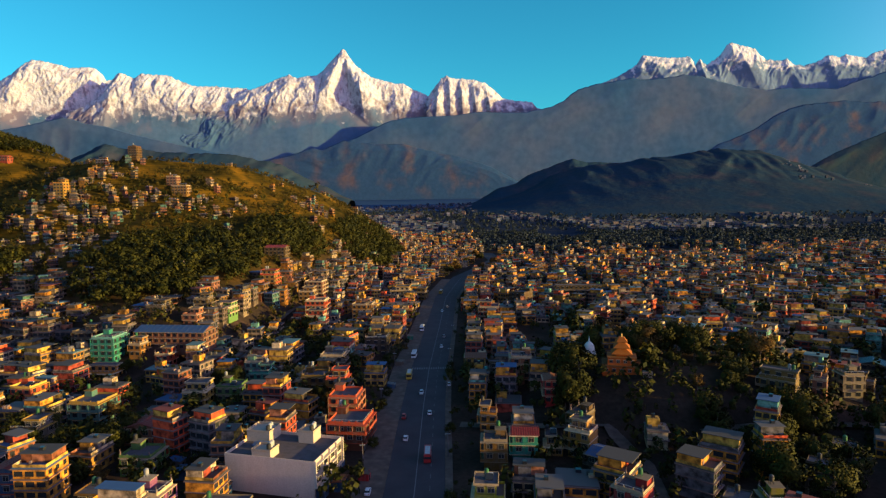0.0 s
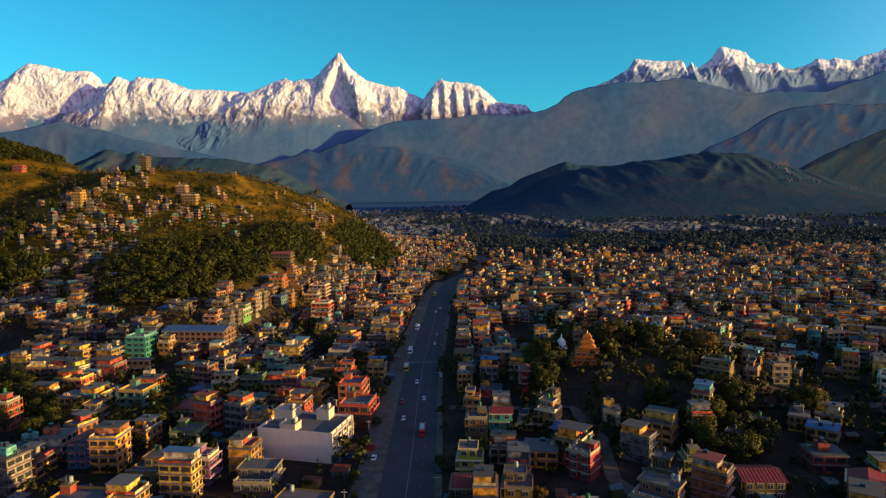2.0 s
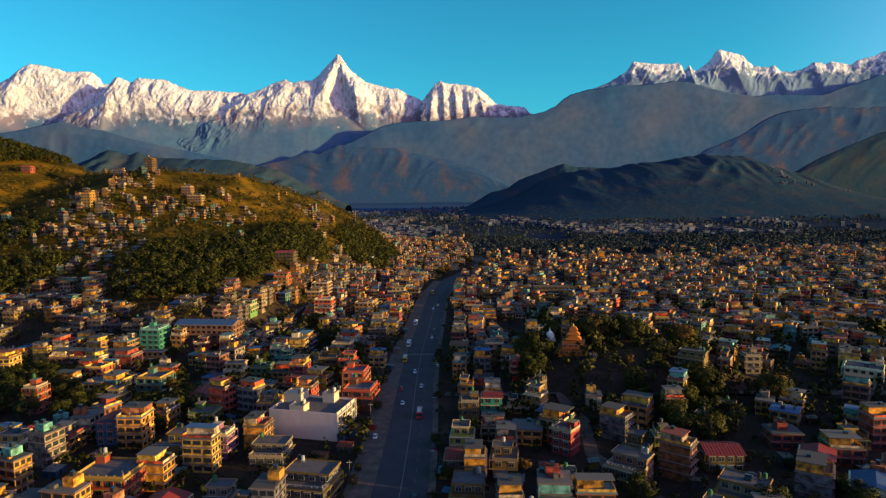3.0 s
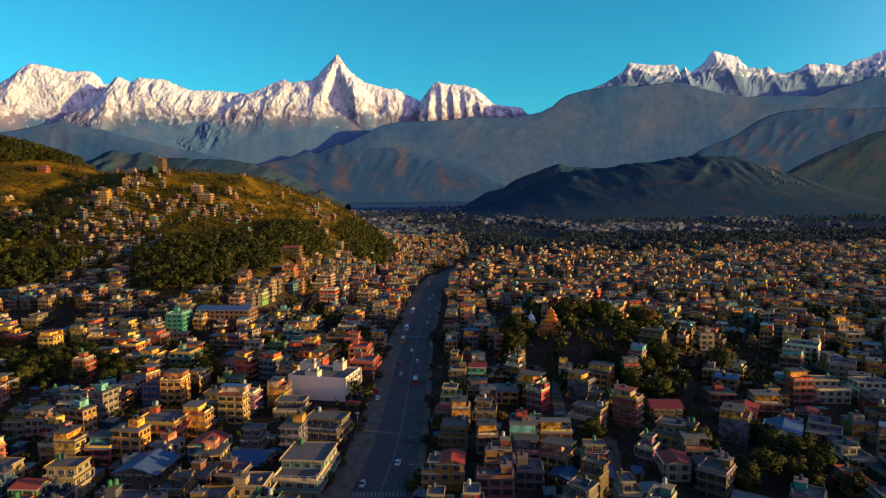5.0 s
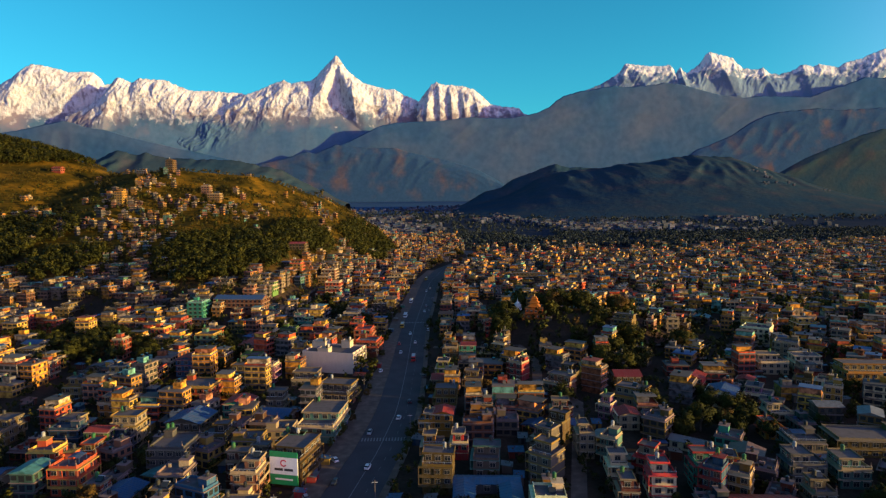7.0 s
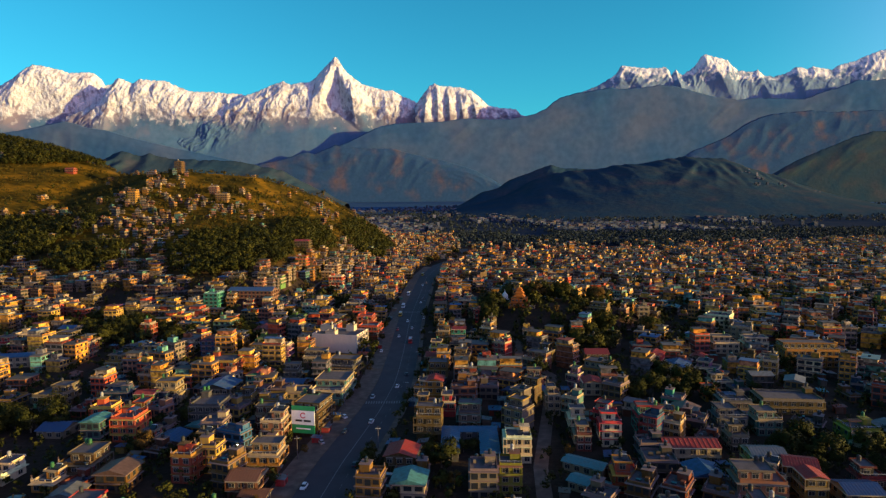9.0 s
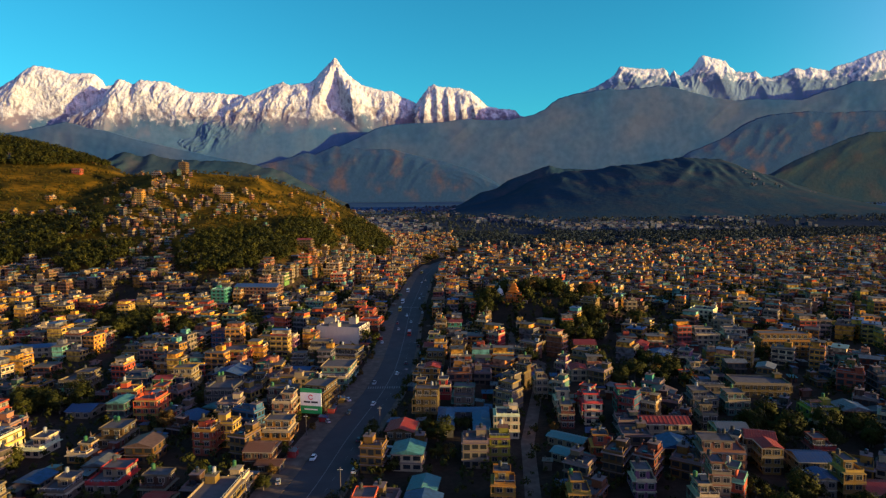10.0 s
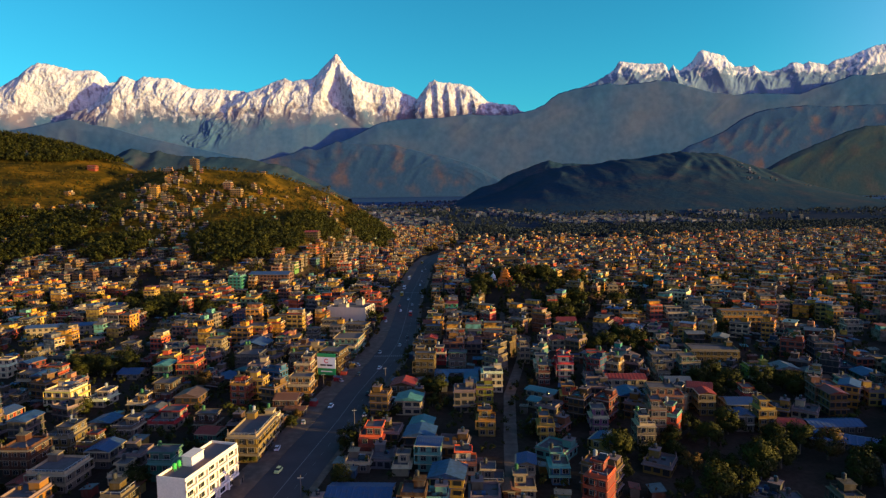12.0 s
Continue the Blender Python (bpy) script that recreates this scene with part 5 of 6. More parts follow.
# the rest of the town: plainer houses row by row, then far ones joined
def plain_house(seed):
    """One mesh with walls, slabs, windows, parapet and stair head; the walls take the object's colour."""
    rng = random.Random(seed)
    w, d, n = rng.uniform(6, 11), rng.uniform(6, 10.5), rng.choice((1, 1, 1, 2, 2, 3))
    top = n * STOREY
    bm = bmesh.new()
    box(bm, -w / 2, w / 2, -d / 2, d / 2, -4, top, 0)
    for k in range(1, n + 1):
        o = rng.choice((0.3, 0.9))
        box(bm, -w / 2 - 0.5, w / 2 + 0.5, -d / 2 - o, d / 2 + 0.2, k * STOREY - 0.1, k * STOREY + 0.1, 1)
        if o > 0.5 and k < n:
            box(bm, -w / 2 - 0.5, w / 2 + 0.5, -d / 2 - o, -d / 2 - o + 0.1, k * STOREY + 0.1, k * STOREY + 0.8, 0)
    for s in range(n):
        z = s * STOREY + 0.9
        for k in range(3):
            x = -w / 2 + w * (k + 0.5) / 3
            box(bm, x - 0.12 * w, x + 0.12 * w, -d / 2 - 0.05, -d / 2 + 0.02, z - (0.5 if k == seed % 3 else 0), z + 1.45, 2)
            y = -d / 2 + d * (k + 0.5) / 3
            box(bm, w / 2 - 0.02, w / 2 + 0.05, y - 0.7, y + 0.7, z, z + 1.45, 2)
            box(bm, -w / 2 - 0.05, -w / 2 + 0.02, y - 0.7, y + 0.7, z, z + 1.45, 2)
    pitched = rng.random() > 0.72
    if not pitched:
        ring(bm, -w / 2, w / 2, -d / 2, d / 2, top + 0.1, top + 0.9, 0.16, rng.choice((0, 1)))
        box(bm, -w / 2 + 0.2, w / 2 - 0.2, -d / 2 + 0.2, d / 2 - 0.2, top + 0.1, top + 0.14, 3)
        hx = rng.choice((-1, 1)) * (w / 2 - 2.1)
        box(bm, hx - 1.6, hx + 1.6, d / 2 - 4, d / 2 - 0.4, top + 0.14, top + 2.6, 0)
        box(bm, hx - 1.8, hx + 1.8, d / 2 - 4.2, d / 2 - 0.2, top + 2.6, top + 2.75, 1)
        drum(bm, hx, d / 2 - 2, top + 2.75, top + 4.4, 0.6, 2, 8)
        for k in range(rng.randint(4, 9)):
            cx, cy, a, b = rng.uniform(-w / 2 + 1, w / 2 - 1), rng.uniform(-d / 2 + 1, d / 2 - 1), rng.uniform(0.2, 0.9), rng.uniform(0.2, 0.7)
            box(bm, cx - a, cx + a, cy - b, cy + b, top + 0.13, top + rng.uniform(0.4, 1.4), rng.choice((0, 1, 2, 4)))
        if rng.random() < 0.5:
            for px in (-1, 1):
                for py in (-1, 1):
                    box(bm, px * (w / 2 - 0.3) - 0.14, px * (w / 2 - 0.3) + 0.14, py * (d / 2 - 0.3) - 0.14, py * (d / 2 - 0.3) + 0.14, top + 0.9, top + 2.0, 1)
    else:
        h = 0.17 * w
        v = [bm.verts.new(p) for p in ((-w / 2 - 0.6, -d / 2 - 0.7, top + 0.15), (w / 2 + 0.6, -d / 2 - 0.7, top + 0.15), (w / 2 + 0.6, d / 2 + 0.7, top + 0.15), (-w / 2 - 0.6, d / 2 + 0.7, top + 0.15), (0, -d / 2 - 0.7, top + h), (0, d / 2 + 0.7, top + h))]
        for q in ((0, 4, 5, 3), (4, 1, 2, 5), (0, 1, 4), (2, 3, 5), (3, 2, 1, 0)):
            bm.faces.new([v[k] for k in q]).material_index = 4
    word = f"{COUNT[n]} town house with " + ("pitched tin roof" if pitched else "flat roof and stair head")
    return bm, w, d, n, word


M_tin_mix, n_, l_, b_ = material("tin_sheet_mixed", 0.5)
info = n_.new("ShaderNodeObjectInfo")
c_ = ramp_of(n_, l_, info.outputs["Random"], [(0.0, (0.025, 0.055, 0.13)), (0.3, (0.1, 0.1, 0.105)), (0.6, (0.14, 0.02, 0.013)), (0.72, (0.09, 0.05, 0.035)), (0.92, (0.05, 0.15, 0.15))])
n_[-1].color_ramp.interpolation = "CONSTANT"
l_.new(mix_of(n_, l_, c_, ramp_of(n_, l_, noise_of(n_, l_, 0.8, 5, coords(n_)), [(0.35, (0.6, 0.55, 0.5)), (0.65, (1, 1, 1))]), 1.0, "MULTIPLY"), b_.inputs["Base Color"])

TREE_SPOTS = ((92, 250, 52, 36), (122, 205, 34, 18), (-78, 335, 24, 20), (120, -66, 60, 30), (150, 10, 30, 18), (-132, 205, 26, 16), (-158, 58, 18, 12), (-190, 215, 38, 15), (12, 12, 12, 16), (-250, 243, 20, 13), (-253, 271, 16, 12), (-161, 196, 13, 9), (-93, 267, 14, 10), (-92, 385, 20, 14), (-96, 54, 11, 8), (-113, 205, 10, 8), (-206, 202, 12, 9), (-228, 238, 42, 26), (-157, 50, 17, 13), (117, 103, 22, 13), (166, 1, 11, 9), (104, -79, 30, 13), (68, 354, 22, 14), (203, 404, 24, 14), (72, 385, 18, 12), (300, 330, 26, 16), (118, 168, 26, 14), (64, 118, 8, 22), (116, 78, 22, 14), (52, 226, 9, 16), (60, 247, 7, 6))


def in_spots(x, y, spots, grow=1.0):
    return any(((x - a) / (rx * grow)) ** 2 + ((y - b) / (ry * grow)) ** 2 < 1 for a, b, rx, ry in spots)


WOODS = ((-200, 460, 60, 88), (-494, 530, 110, 60), (-537, 470, 137, 80), (-150, 600, 34, 70), (-345, 440, 34, 42), (-700, 870, 120, 70), (-600, 880, 50, 40), (-92, 790, 38, 130))
HILL_TOWN = ((-268, 405, 52, 42), (-312, 480, 50, 60), (-350, 560, 75, 52), (-312, 612, 66, 48), (-362, 665, 32, 55), (-380, 735, 30, 45), (-240, 640, 45, 26), (-165, 800, 26, 40))


def built_up(x, y):
    """How thickly the town stands here, 0 to 1."""
    # houses out of view to the east, added to shade the visible ground
    if x > 0.76 * (y + 268) + 12 and y < 500:
        return 0.8
    z = ground_height(x, y)
    if x < -20 and z > 1.0:
        if in_spots(x, y, WOODS):
            return 0.03
        lump = 0.42 + 1.2 * noise.noise(Vector((x / 75, y / 75, 5)))
        if z < 30:
            return min(0.9, 0.55 + lump * 0.5)
        if -540 < x < -212:
            return max(0.0, lump) * (0.6 if z < 78 else 0.2 if z < 105 else 0.05)
        return max(0.0, lump) * (0.22 if z < 60 else 0.02)
    if in_spots(x, y, TREE_SPOTS):
        return 0.04
    if x > 60 and y > 790 + 0.4 * max(0.0, x - 350):
        return 0.06 if y < 960 else 0.0
    if x > 560 and x > y * 0.8 + 120 and y > 300:
        return 0.25
    if x > 70 and y < 35:
        return 0.12 if y < -25 else 0.45
    lump = noise.noise(Vector((x / 38, y / 38, 7)))
    return min(0.9, max(0.06, (0.32 if y < 150 and x < 0 else 0.42 if y < 250 else 0.58) + 0.9 * lump))


def road_gap(x, y, r):
    if -16 - r < x - road_x(y) < 14 + r and y < 900:
        return True
    return any(math.hypot(x - a, y - b) < 3.0 + r for a, b in LANE_POINTS)


LANE_POINTS = []
for pts in (LANE_EAST, CROSS, HILL_LANE):
    for (xa, ya), (xb, yb) in zip(pts, pts[1:]):
        LANE_POINTS += [(xa + (xb - xa) * i / 8, ya + (yb - ya) * i / 8) for i in range(9)]

BUCKET = {}
for a, b, r in PLACED:
    for i in range(-1, 2):
        for j in range(-1, 2):
            BUCKET.setdefault((int(a // 20) + i, int(b // 20) + j), []).append((a, b, r))


def taken(x, y, r):
    return any(math.hypot(x - a, y - b) < 0.88 * (r + s) for a, b, s in BUCKET.get((int(x // 20), int(y // 20)), ()))


def take(x, y, r):
    for i in range(-1, 2):
        for j in range(-1, 2):
            BUCKET.setdefault((int(x // 20) + i, int(y // 20) + j), []).append((x, y, r))


KINDS = []
for seed in range(22):
    bm, w, d, n, word = plain_house(seed)
    KINDS.append((mesh_of("plain_house", bm, [M_wall, M_slab, M_glass, M_roof, M_tin_mix]), w, d, n, word))
USUAL = ("cream", "cream", "white", "white", "tan", "yellow", "grey", "grey", "slate", "blue", "brown", "yellow", "pink", "cream", "cyan", "tan", "white", "teal", "brick", "orange", "brick", "yellow")

rng = random.Random(11)
NEAR, FAR = [], []
for jy in range(-9, 112):
    for ix in range(-76, 78):
        y = 11.8 * jy + rng.uniform(-2.2, 2.2)
        x = road_x(min(y, 640)) * 0.8 + 11.6 * ix + rng.uniform(-2.2, 2.2)
        if x < -0.76 * (y + 268) - 30 or x > 0.76 * (y + 268) + 150 or rng.random() > built_up(x, y):
            continue
        me, w, d, n, word = KINDS[rng.randrange(len(KINDS))]
        r = 0.5 * max(w, d)
        if road_gap(x, y, r * 0.9) or taken(x, y, r * 0.95):
            continue
        take(x, y, r)
        spot = (x, y, -6 + rng.uniform(-5, 5) + (rng.choice((0, 0, 90)) if y > 60 else 0), me, w, d, n, word, rng.choice(USUAL))
        if x > 42 and rng.random() < 0.62:
            spot = (x, y, spot[2] - 31, *spot[3:])
        elif x < -40 and rng.random() < 0.3:
            spot = (x, y, spot[2] - 14, *spot[3:])
        (NEAR if y < 85 and abs(x) < 0.76 * (y + 268) + 20 else FAR).append(spot)
for jy in range(35, 101):
    for ix in range(-14, 92):
        x, y = 9.4 * ix + rng.uniform(-2.4, 2.4), 9.6 * jy + rng.uniform(-2.4, 2.4)
        if x > 0.76 * (y + 268) + 60 or ground_height(x, y) > 2 or rng.random() > 0.8 * built_up(x, y) or road_gap(x, y, 3.5) or taken(x, y, 3.2):
            continue
        take(x, y, 3.4)
        FAR.append((x, y, -6 + rng.uniform(-6, 6) - (31 if x > 42 and rng.random() < 0.6 else 0), None, rng.uniform(5, 8), rng.uniform(5, 7.5), 1, "", ""))
for jy in range(38, 84):
    for ix in range(-52, -13):
        x, y = 8.6 * ix + rng.uniform(-2, 2), 10.0 * jy + rng.uniform(-2.5, 2.5)
        lump = noise.noise(Vector((x / 30, y / 30, 9)))
        if not in_spots(x, y, HILL_TOWN) or rng.random() > 0.45 + lump or taken(x, y, 3.4):
            continue
        take(x, y, 3.6)
        FAR.append((x, y, rng.uniform(-25, 15), None, rng.uniform(5, 8.5), rng.uniform(4.5, 7.5), 1, "", ""))


def shed_mesh(seed):
    """A lean-to: low wall box, door, and a sloping sheet roof with a lip."""
    rng = random.Random(seed)
    w, d, h = rng.uniform(2.6, 5.5), rng.uniform(2.4, 4.2), rng.uniform(2.1, 2.9)
    bm = bmesh.new()
    box(bm, -w / 2, w / 2, -d / 2, d / 2, -0.3, h, 0)
    box(bm, -0.5, 0.5, -d / 2 - 0.05, -d / 2 + 0.05, 0, 1.9, 1)
    v = [bm.verts.new((sx * (w / 2 + 0.35), sy * (d / 2 + 0.35), z)) for z in (0.05, 0.13) for sx, sy in ((-1, -1), (1, -1), (1, 1), (-1, 1))]
    for p in v:
        p.co.z += h + (0.5 if p.co.y > 0 else 0.0)
    for q in ((3, 2, 1, 0), (4, 5, 6, 7), (0, 1, 5, 4), (1, 2, 6, 5), (2, 3, 7, 6), (3, 0, 4, 7)):
        bm.faces.new([v[k] for k in q]).material_index = 2
    for k in range(3):                              # stones and tyres that hold the sheets down
        cx, cy = rng.uniform(-w / 2, w / 2), rng.uniform(-d / 2, d / 2)
        box(bm, cx - 0.2, cx + 0.2, cy - 0.15, cy + 0.15, h + 0.1, h + 0.75, 0)
    return mesh_of("shed", bm, [M_wall, M_glass, M_tin_mix])


SHEDS = [shed_mesh(k) for k in range(9)]
made = 0
for k in range(9000):
    x, y = rng.uniform(-260, 260), rng.uniform(-98, 190)
    if made >= 210 or abs(x) > 0.76 * (y + 268) or road_gap(x, y, 2.2) or taken(x, y, 2.6) or in_spots(x, y, TREE_SPOTS) or (x > 60 and y < 0 and rng.random() < 0.7):
        continue
    take(x, y, 2.6)
    ob = new("shed", SHEDS[k % 9])
    ob.matrix_basis = pose(x, y, ground_height(x, y), 0, 0, -8 + rng.choice((0, 90, 180, 270)) + rng.uniform(-6, 6))
    ob.color = (*(0.7 * v for v in PAINT[rng.choice(("grey", "slate", "brown", "cream", "brick", "blue"))]), 1)
    tagged(ob, "low lean-to shed with a weathered sheet roof", "shed", "sheds between the houses")
    made += 1
for x, y, rot, me, w, d, n, word, paint in NEAR:
    ob = new("house", me)
    ob.matrix_basis = pose(x, y, ground_height(x, y), 0, 0, rot)
    k = rng.choice((0.25, 0.4, 0.55, 0.8, 1.4)) * rng.uniform(0.85, 1.1)
    ob.color = (*(v * k for v in PAINT[paint]), 1)
    tagged(ob, f"{WORD[paint]} {word}", "house", "town houses")


class Heap:
    """Boxes gathered into one joined mesh with several materials."""

    def __init__(self):
        self.v, self.f, self.m = [], [], []

    def box(self, c, s, x0, x1, y0, y1, z0, z1, o, mat):
        a = len(self.v)
        for p in ((x0, y0), (x1, y0), (x1, y1), (x0, y1)):
            q = (o[0] + p[0] * c - p[1] * s, o[1] + p[0] * s + p[1] * c)
            self.v += [(*q, o[2] + z0), (*q, o[2] + z1)]
        self.f += [(a, a + 2, a + 3, a + 1), (a + 2, a + 4, a + 5, a + 3), (a + 4, a + 6, a + 7, a + 5), (a + 6, a, a + 1, a + 7), (a + 1, a + 3, a + 5, a + 7)]
        self.m += [mat] * 5

    def pane(self, c, s, p, q, z0, z1, o, mat):
        a = len(self.v)
        for u in (p, q):
            w = (o[0] + u[0] * c - u[1] * s, o[1] + u[0] * s + u[1] * c)
            self.v += [(*w, o[2] + z0), (*w, o[2] + z1)]
        self.f.append((a, a + 2, a + 3, a + 1))
        self.m.append(mat)

    def build(self, name, mats):
        ob = mesh_object(name, self.v, self.f, mats)
        ob.data.polygons.foreach_set("material_index", self.m)
        return ob


def far_paint(name, low, high, usual=USUAL):
    m_, n_, l_, b_ = material(name, 0.9)
    g_ = n_.new("ShaderNodeNewGeometry")
    c_ = ramp_of(n_, l_, g_.outputs["Random Per Island"], [(k / len(usual), PAINT[c]) for k, c in enumerate(usual)])
    n_[-1].color_ramp.interpolation = "CONSTANT"
    l_.new(mix_of(n_, l_, c_, ramp_of(n_, l_, noise_of(n_, l_, 0.5, 5, g_.outputs["Position"]), [(0.35, (low, low * 0.95, low * 0.92)), (0.65, (high, high, high))]), 1.0, "MULTIPLY"), b_.inputs["Base Color"])
    return m_


# Town palette brightened towards sunlit walls; hill palette darkened against its full sun.
M_far_wall = far_paint("town_house_paint", 0.4, 2.2, ("cream", "yellow", "tan", "white", "grey", "yellow", "orange", "cream", "slate", "brown", "tan", "white", "yellow", "pink", "grey", "cyan", "cream", "brick"))
M_hill_wall = far_paint("hill_house_paint", 0.22, 1.1, ("cream", "white", "tan", "grey", "slate", "brown", "yellow", "white", "grey", "pink", "cyan"))
M_far_roof, n_, l_, b_ = material("far_roof", 0.8)
g_ = n_.new("ShaderNodeNewGeometry")
c_ = ramp_of(n_, l_, g_.outputs["Random Per Island"], [(0.0, (0.05, 0.045, 0.042)), (0.5, (0.085, 0.075, 0.07)), (0.8, (0.15, 0.035, 0.025)), (0.86, (0.035, 0.08, 0.16)), (0.95, (0.07, 0.14, 0.15))])
n_[-1].color_ramp.interpolation = "CONSTANT"
l_.new(c_, b_.inputs["Base Color"])

valley_heap, hill_heap = Heap(), Heap()
for x, y, rot, me, w, d, n, word, paint in FAR:
    heap = hill_heap if x < -20 and ground_height(x, y) > 3 else valley_heap
    c, s = math.cos(radians(rot)), math.sin(radians(rot))
    o = (x, y, ground_height(x, y))
    n = rng.choice((1, 2, 2, 2, 3, 3, 4)) if o[2] < 16 else rng.choice((1, 1, 1, 2, 2))
    if o[1] > 330 and o[2] < 16:                     # the valley's far streets are lower
        n = min(n, 3)
        w, d = min(w, 9.0), min(d, 8.5)
    top = n * STOREY
    if x < -20 and o[2] > 30:
        w, d = w * 0.72, d * 0.66
    heap.box(c, s, -w / 2, w / 2, -d / 2, d / 2, -4, top, o, 0)
    if n > 1 and rng.random() < 0.6:
        cut = rng.uniform(0.2, 0.45) * d
        heap.box(c, s, -w / 2 + 0.3, w / 2 - rng.choice((0.3, 3)), -d / 2 + cut, d / 2 - 0.2, top + 0.4, top + 3.1, o, 0)
        heap.box(c, s, -w / 2 - 0.1, w / 2 + 0.1, -d / 2 + cut - 0.7, d / 2, top + 3.1, top + 3.3, o, 3)
        for y0, y1, x0, x1 in ((-d / 2, -d / 2 + 0.15, -w / 2, w / 2), (-d / 2, d / 2, -w / 2, -w / 2 + 0.15), (-d / 2, d / 2, w / 2 - 0.15, w / 2)):
            heap.box(c, s, x0, x1, y0, y1, top + 0.4, top + 1.2, o, 0)
    for k in range(n):
        heap.box(c, s, -w / 2 - 0.5, w / 2 + 0.5, -d / 2 - 0.6, d / 2 + 0.2, (k + 1) * STOREY - 0.1, (k + 1) * STOREY + 0.12, o, 1)
        for j in range(3):
            u = -0.5 + (j + 0.5) / 3
            heap.pane(c, s, (u * w - 0.13 * w, -d / 2 - 0.04), (u * w + 0.13 * w, -d / 2 - 0.04), k * STOREY + 0.8, k * STOREY + 2.3, o, 2)
            heap.pane(c, s, (w / 2 + 0.04, u * d - 0.7), (w / 2 + 0.04, u * d + 0.7), k * STOREY + 0.9, k * STOREY + 2.3, o, 2)
    heap.box(c, s, -w / 2 - 0.2, w / 2 + 0.2, -d / 2 - 0.2, d / 2 + 0.2, top + 0.13, top + 0.4, o, 3)
    for k in range(rng.randint(1, 4)):
        hx, hy, a = rng.uniform(-0.4, 0.4) * w, rng.uniform(-0.4, 0.4) * d, rng.uniform(0.3, 0.8)
        heap.box(c, s, hx - a, hx + a, hy - a, hy + a, top + 0.4, top + rng.uniform(0.9, 1.9), o, rng.choice((0, 1, 2, 3)))
    if rng.random() < (0.7 if o[2] < 16 else 0.15):
        hx, hy = rng.uniform(-0.25, 0.25) * w, rng.uniform(0, 0.25) * d
        heap.box(c, s, hx - 1.8, hx + 1.8, hy - 2, hy + 2, top + 0.4, top + 2.9, o, 0)
        heap.box(c, s, hx - 0.6, hx + 0.6, hy - 0.6, hy + 0.6, top + 2.9, top + 4.2, o, 2)
tagged(valley_heap.build("distant_houses", [M_far_wall, M_slab, M_glass, M_far_roof]), "hundreds of small painted concrete houses packed closely together", "houses", kind="stuff")
tagged(hill_heap.build("hillside_houses", [M_hill_wall, M_slab, M_glass, M_far_roof]), "small dark-painted houses crowded over the hillside terraces", "houses", kind="stuff")

# Walls of the far town: haze and shade are put into these blues.
M_haze_wall, n_, l_, b_ = material("haze_tinted_house_paint", 0.9)
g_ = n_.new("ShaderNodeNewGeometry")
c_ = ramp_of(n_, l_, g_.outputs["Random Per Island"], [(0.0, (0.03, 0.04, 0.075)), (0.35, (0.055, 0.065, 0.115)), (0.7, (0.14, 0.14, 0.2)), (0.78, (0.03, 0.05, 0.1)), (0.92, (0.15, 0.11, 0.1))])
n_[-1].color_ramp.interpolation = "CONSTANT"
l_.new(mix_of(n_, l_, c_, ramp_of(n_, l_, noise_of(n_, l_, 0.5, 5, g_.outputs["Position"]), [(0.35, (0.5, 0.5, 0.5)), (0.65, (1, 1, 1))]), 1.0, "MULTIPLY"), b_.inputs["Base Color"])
heap = Heap()
rng = random.Random(5)
for k in range(9000):
    y = 1260 + 1950 * rng.random() ** 1.4
    x = rng.uniform(-0.14, 0.8) * (y + 130)
    thick = noise.noise(Vector((x / 210, y / 420, 2))) + 0.5 * noise.noise(Vector((x / 60, y / 110, 12)))
    if thick < 0.1 + 0.25 * max(0, x / y - 0.35) / 0.2 or (y > 2650 and x > 150):
        continue
    a = rng.uniform(-0.3, 0.3)
    w, d, h = rng.uniform(7, 13), rng.uniform(6, 11), rng.choice((5, 7, 7, 10, 10, 13))
    o = (x, y, valley_rise(y))
    heap.box(math.cos(a), math.sin(a), -w / 2, w / 2, -d / 2, d / 2, -1, h, o, 0)
    heap.box(math.cos(a), math.sin(a), -w / 2 - 0.4, w / 2 + 0.4, -d / 2 - 0.4, d / 2 + 0.4, h, h + 0.4, o, 1)
    for s in range(max(1, h // 5)):
        heap.box(math.cos(a), math.sin(a), -w / 2 + 1, w / 2 - 1, -d / 2 - 0.06, -d / 2 + 0.1, 1 + 3.2 * s, 2.4 + 3.2 * s, o, 2)
for k in range(46):                                 # farmsteads on the wooded hill
    x, w = rng.uniform(1330, 1840), rng.uniform(0.5, 0.95)
    o = (x, 2800 - 1000 * (1 - w) - 12, table(x, [p[0] for p in WOODED_CREST], [p[1] for p in WOODED_CREST]) * w)
    heap.box(1, 0, -4, 4, -4, 4, -12, -3.0, o, 0)
    heap.box(1, 0, -4.4, 4.4, -4.4, 4.4, -3.0, -2.5, o, 1)
tagged(heap.build("far_valley_town", [M_haze_wall, M_far_roof, M_glass]), "far valley town of small houses paled by painted haze", "houses", kind="stuff")


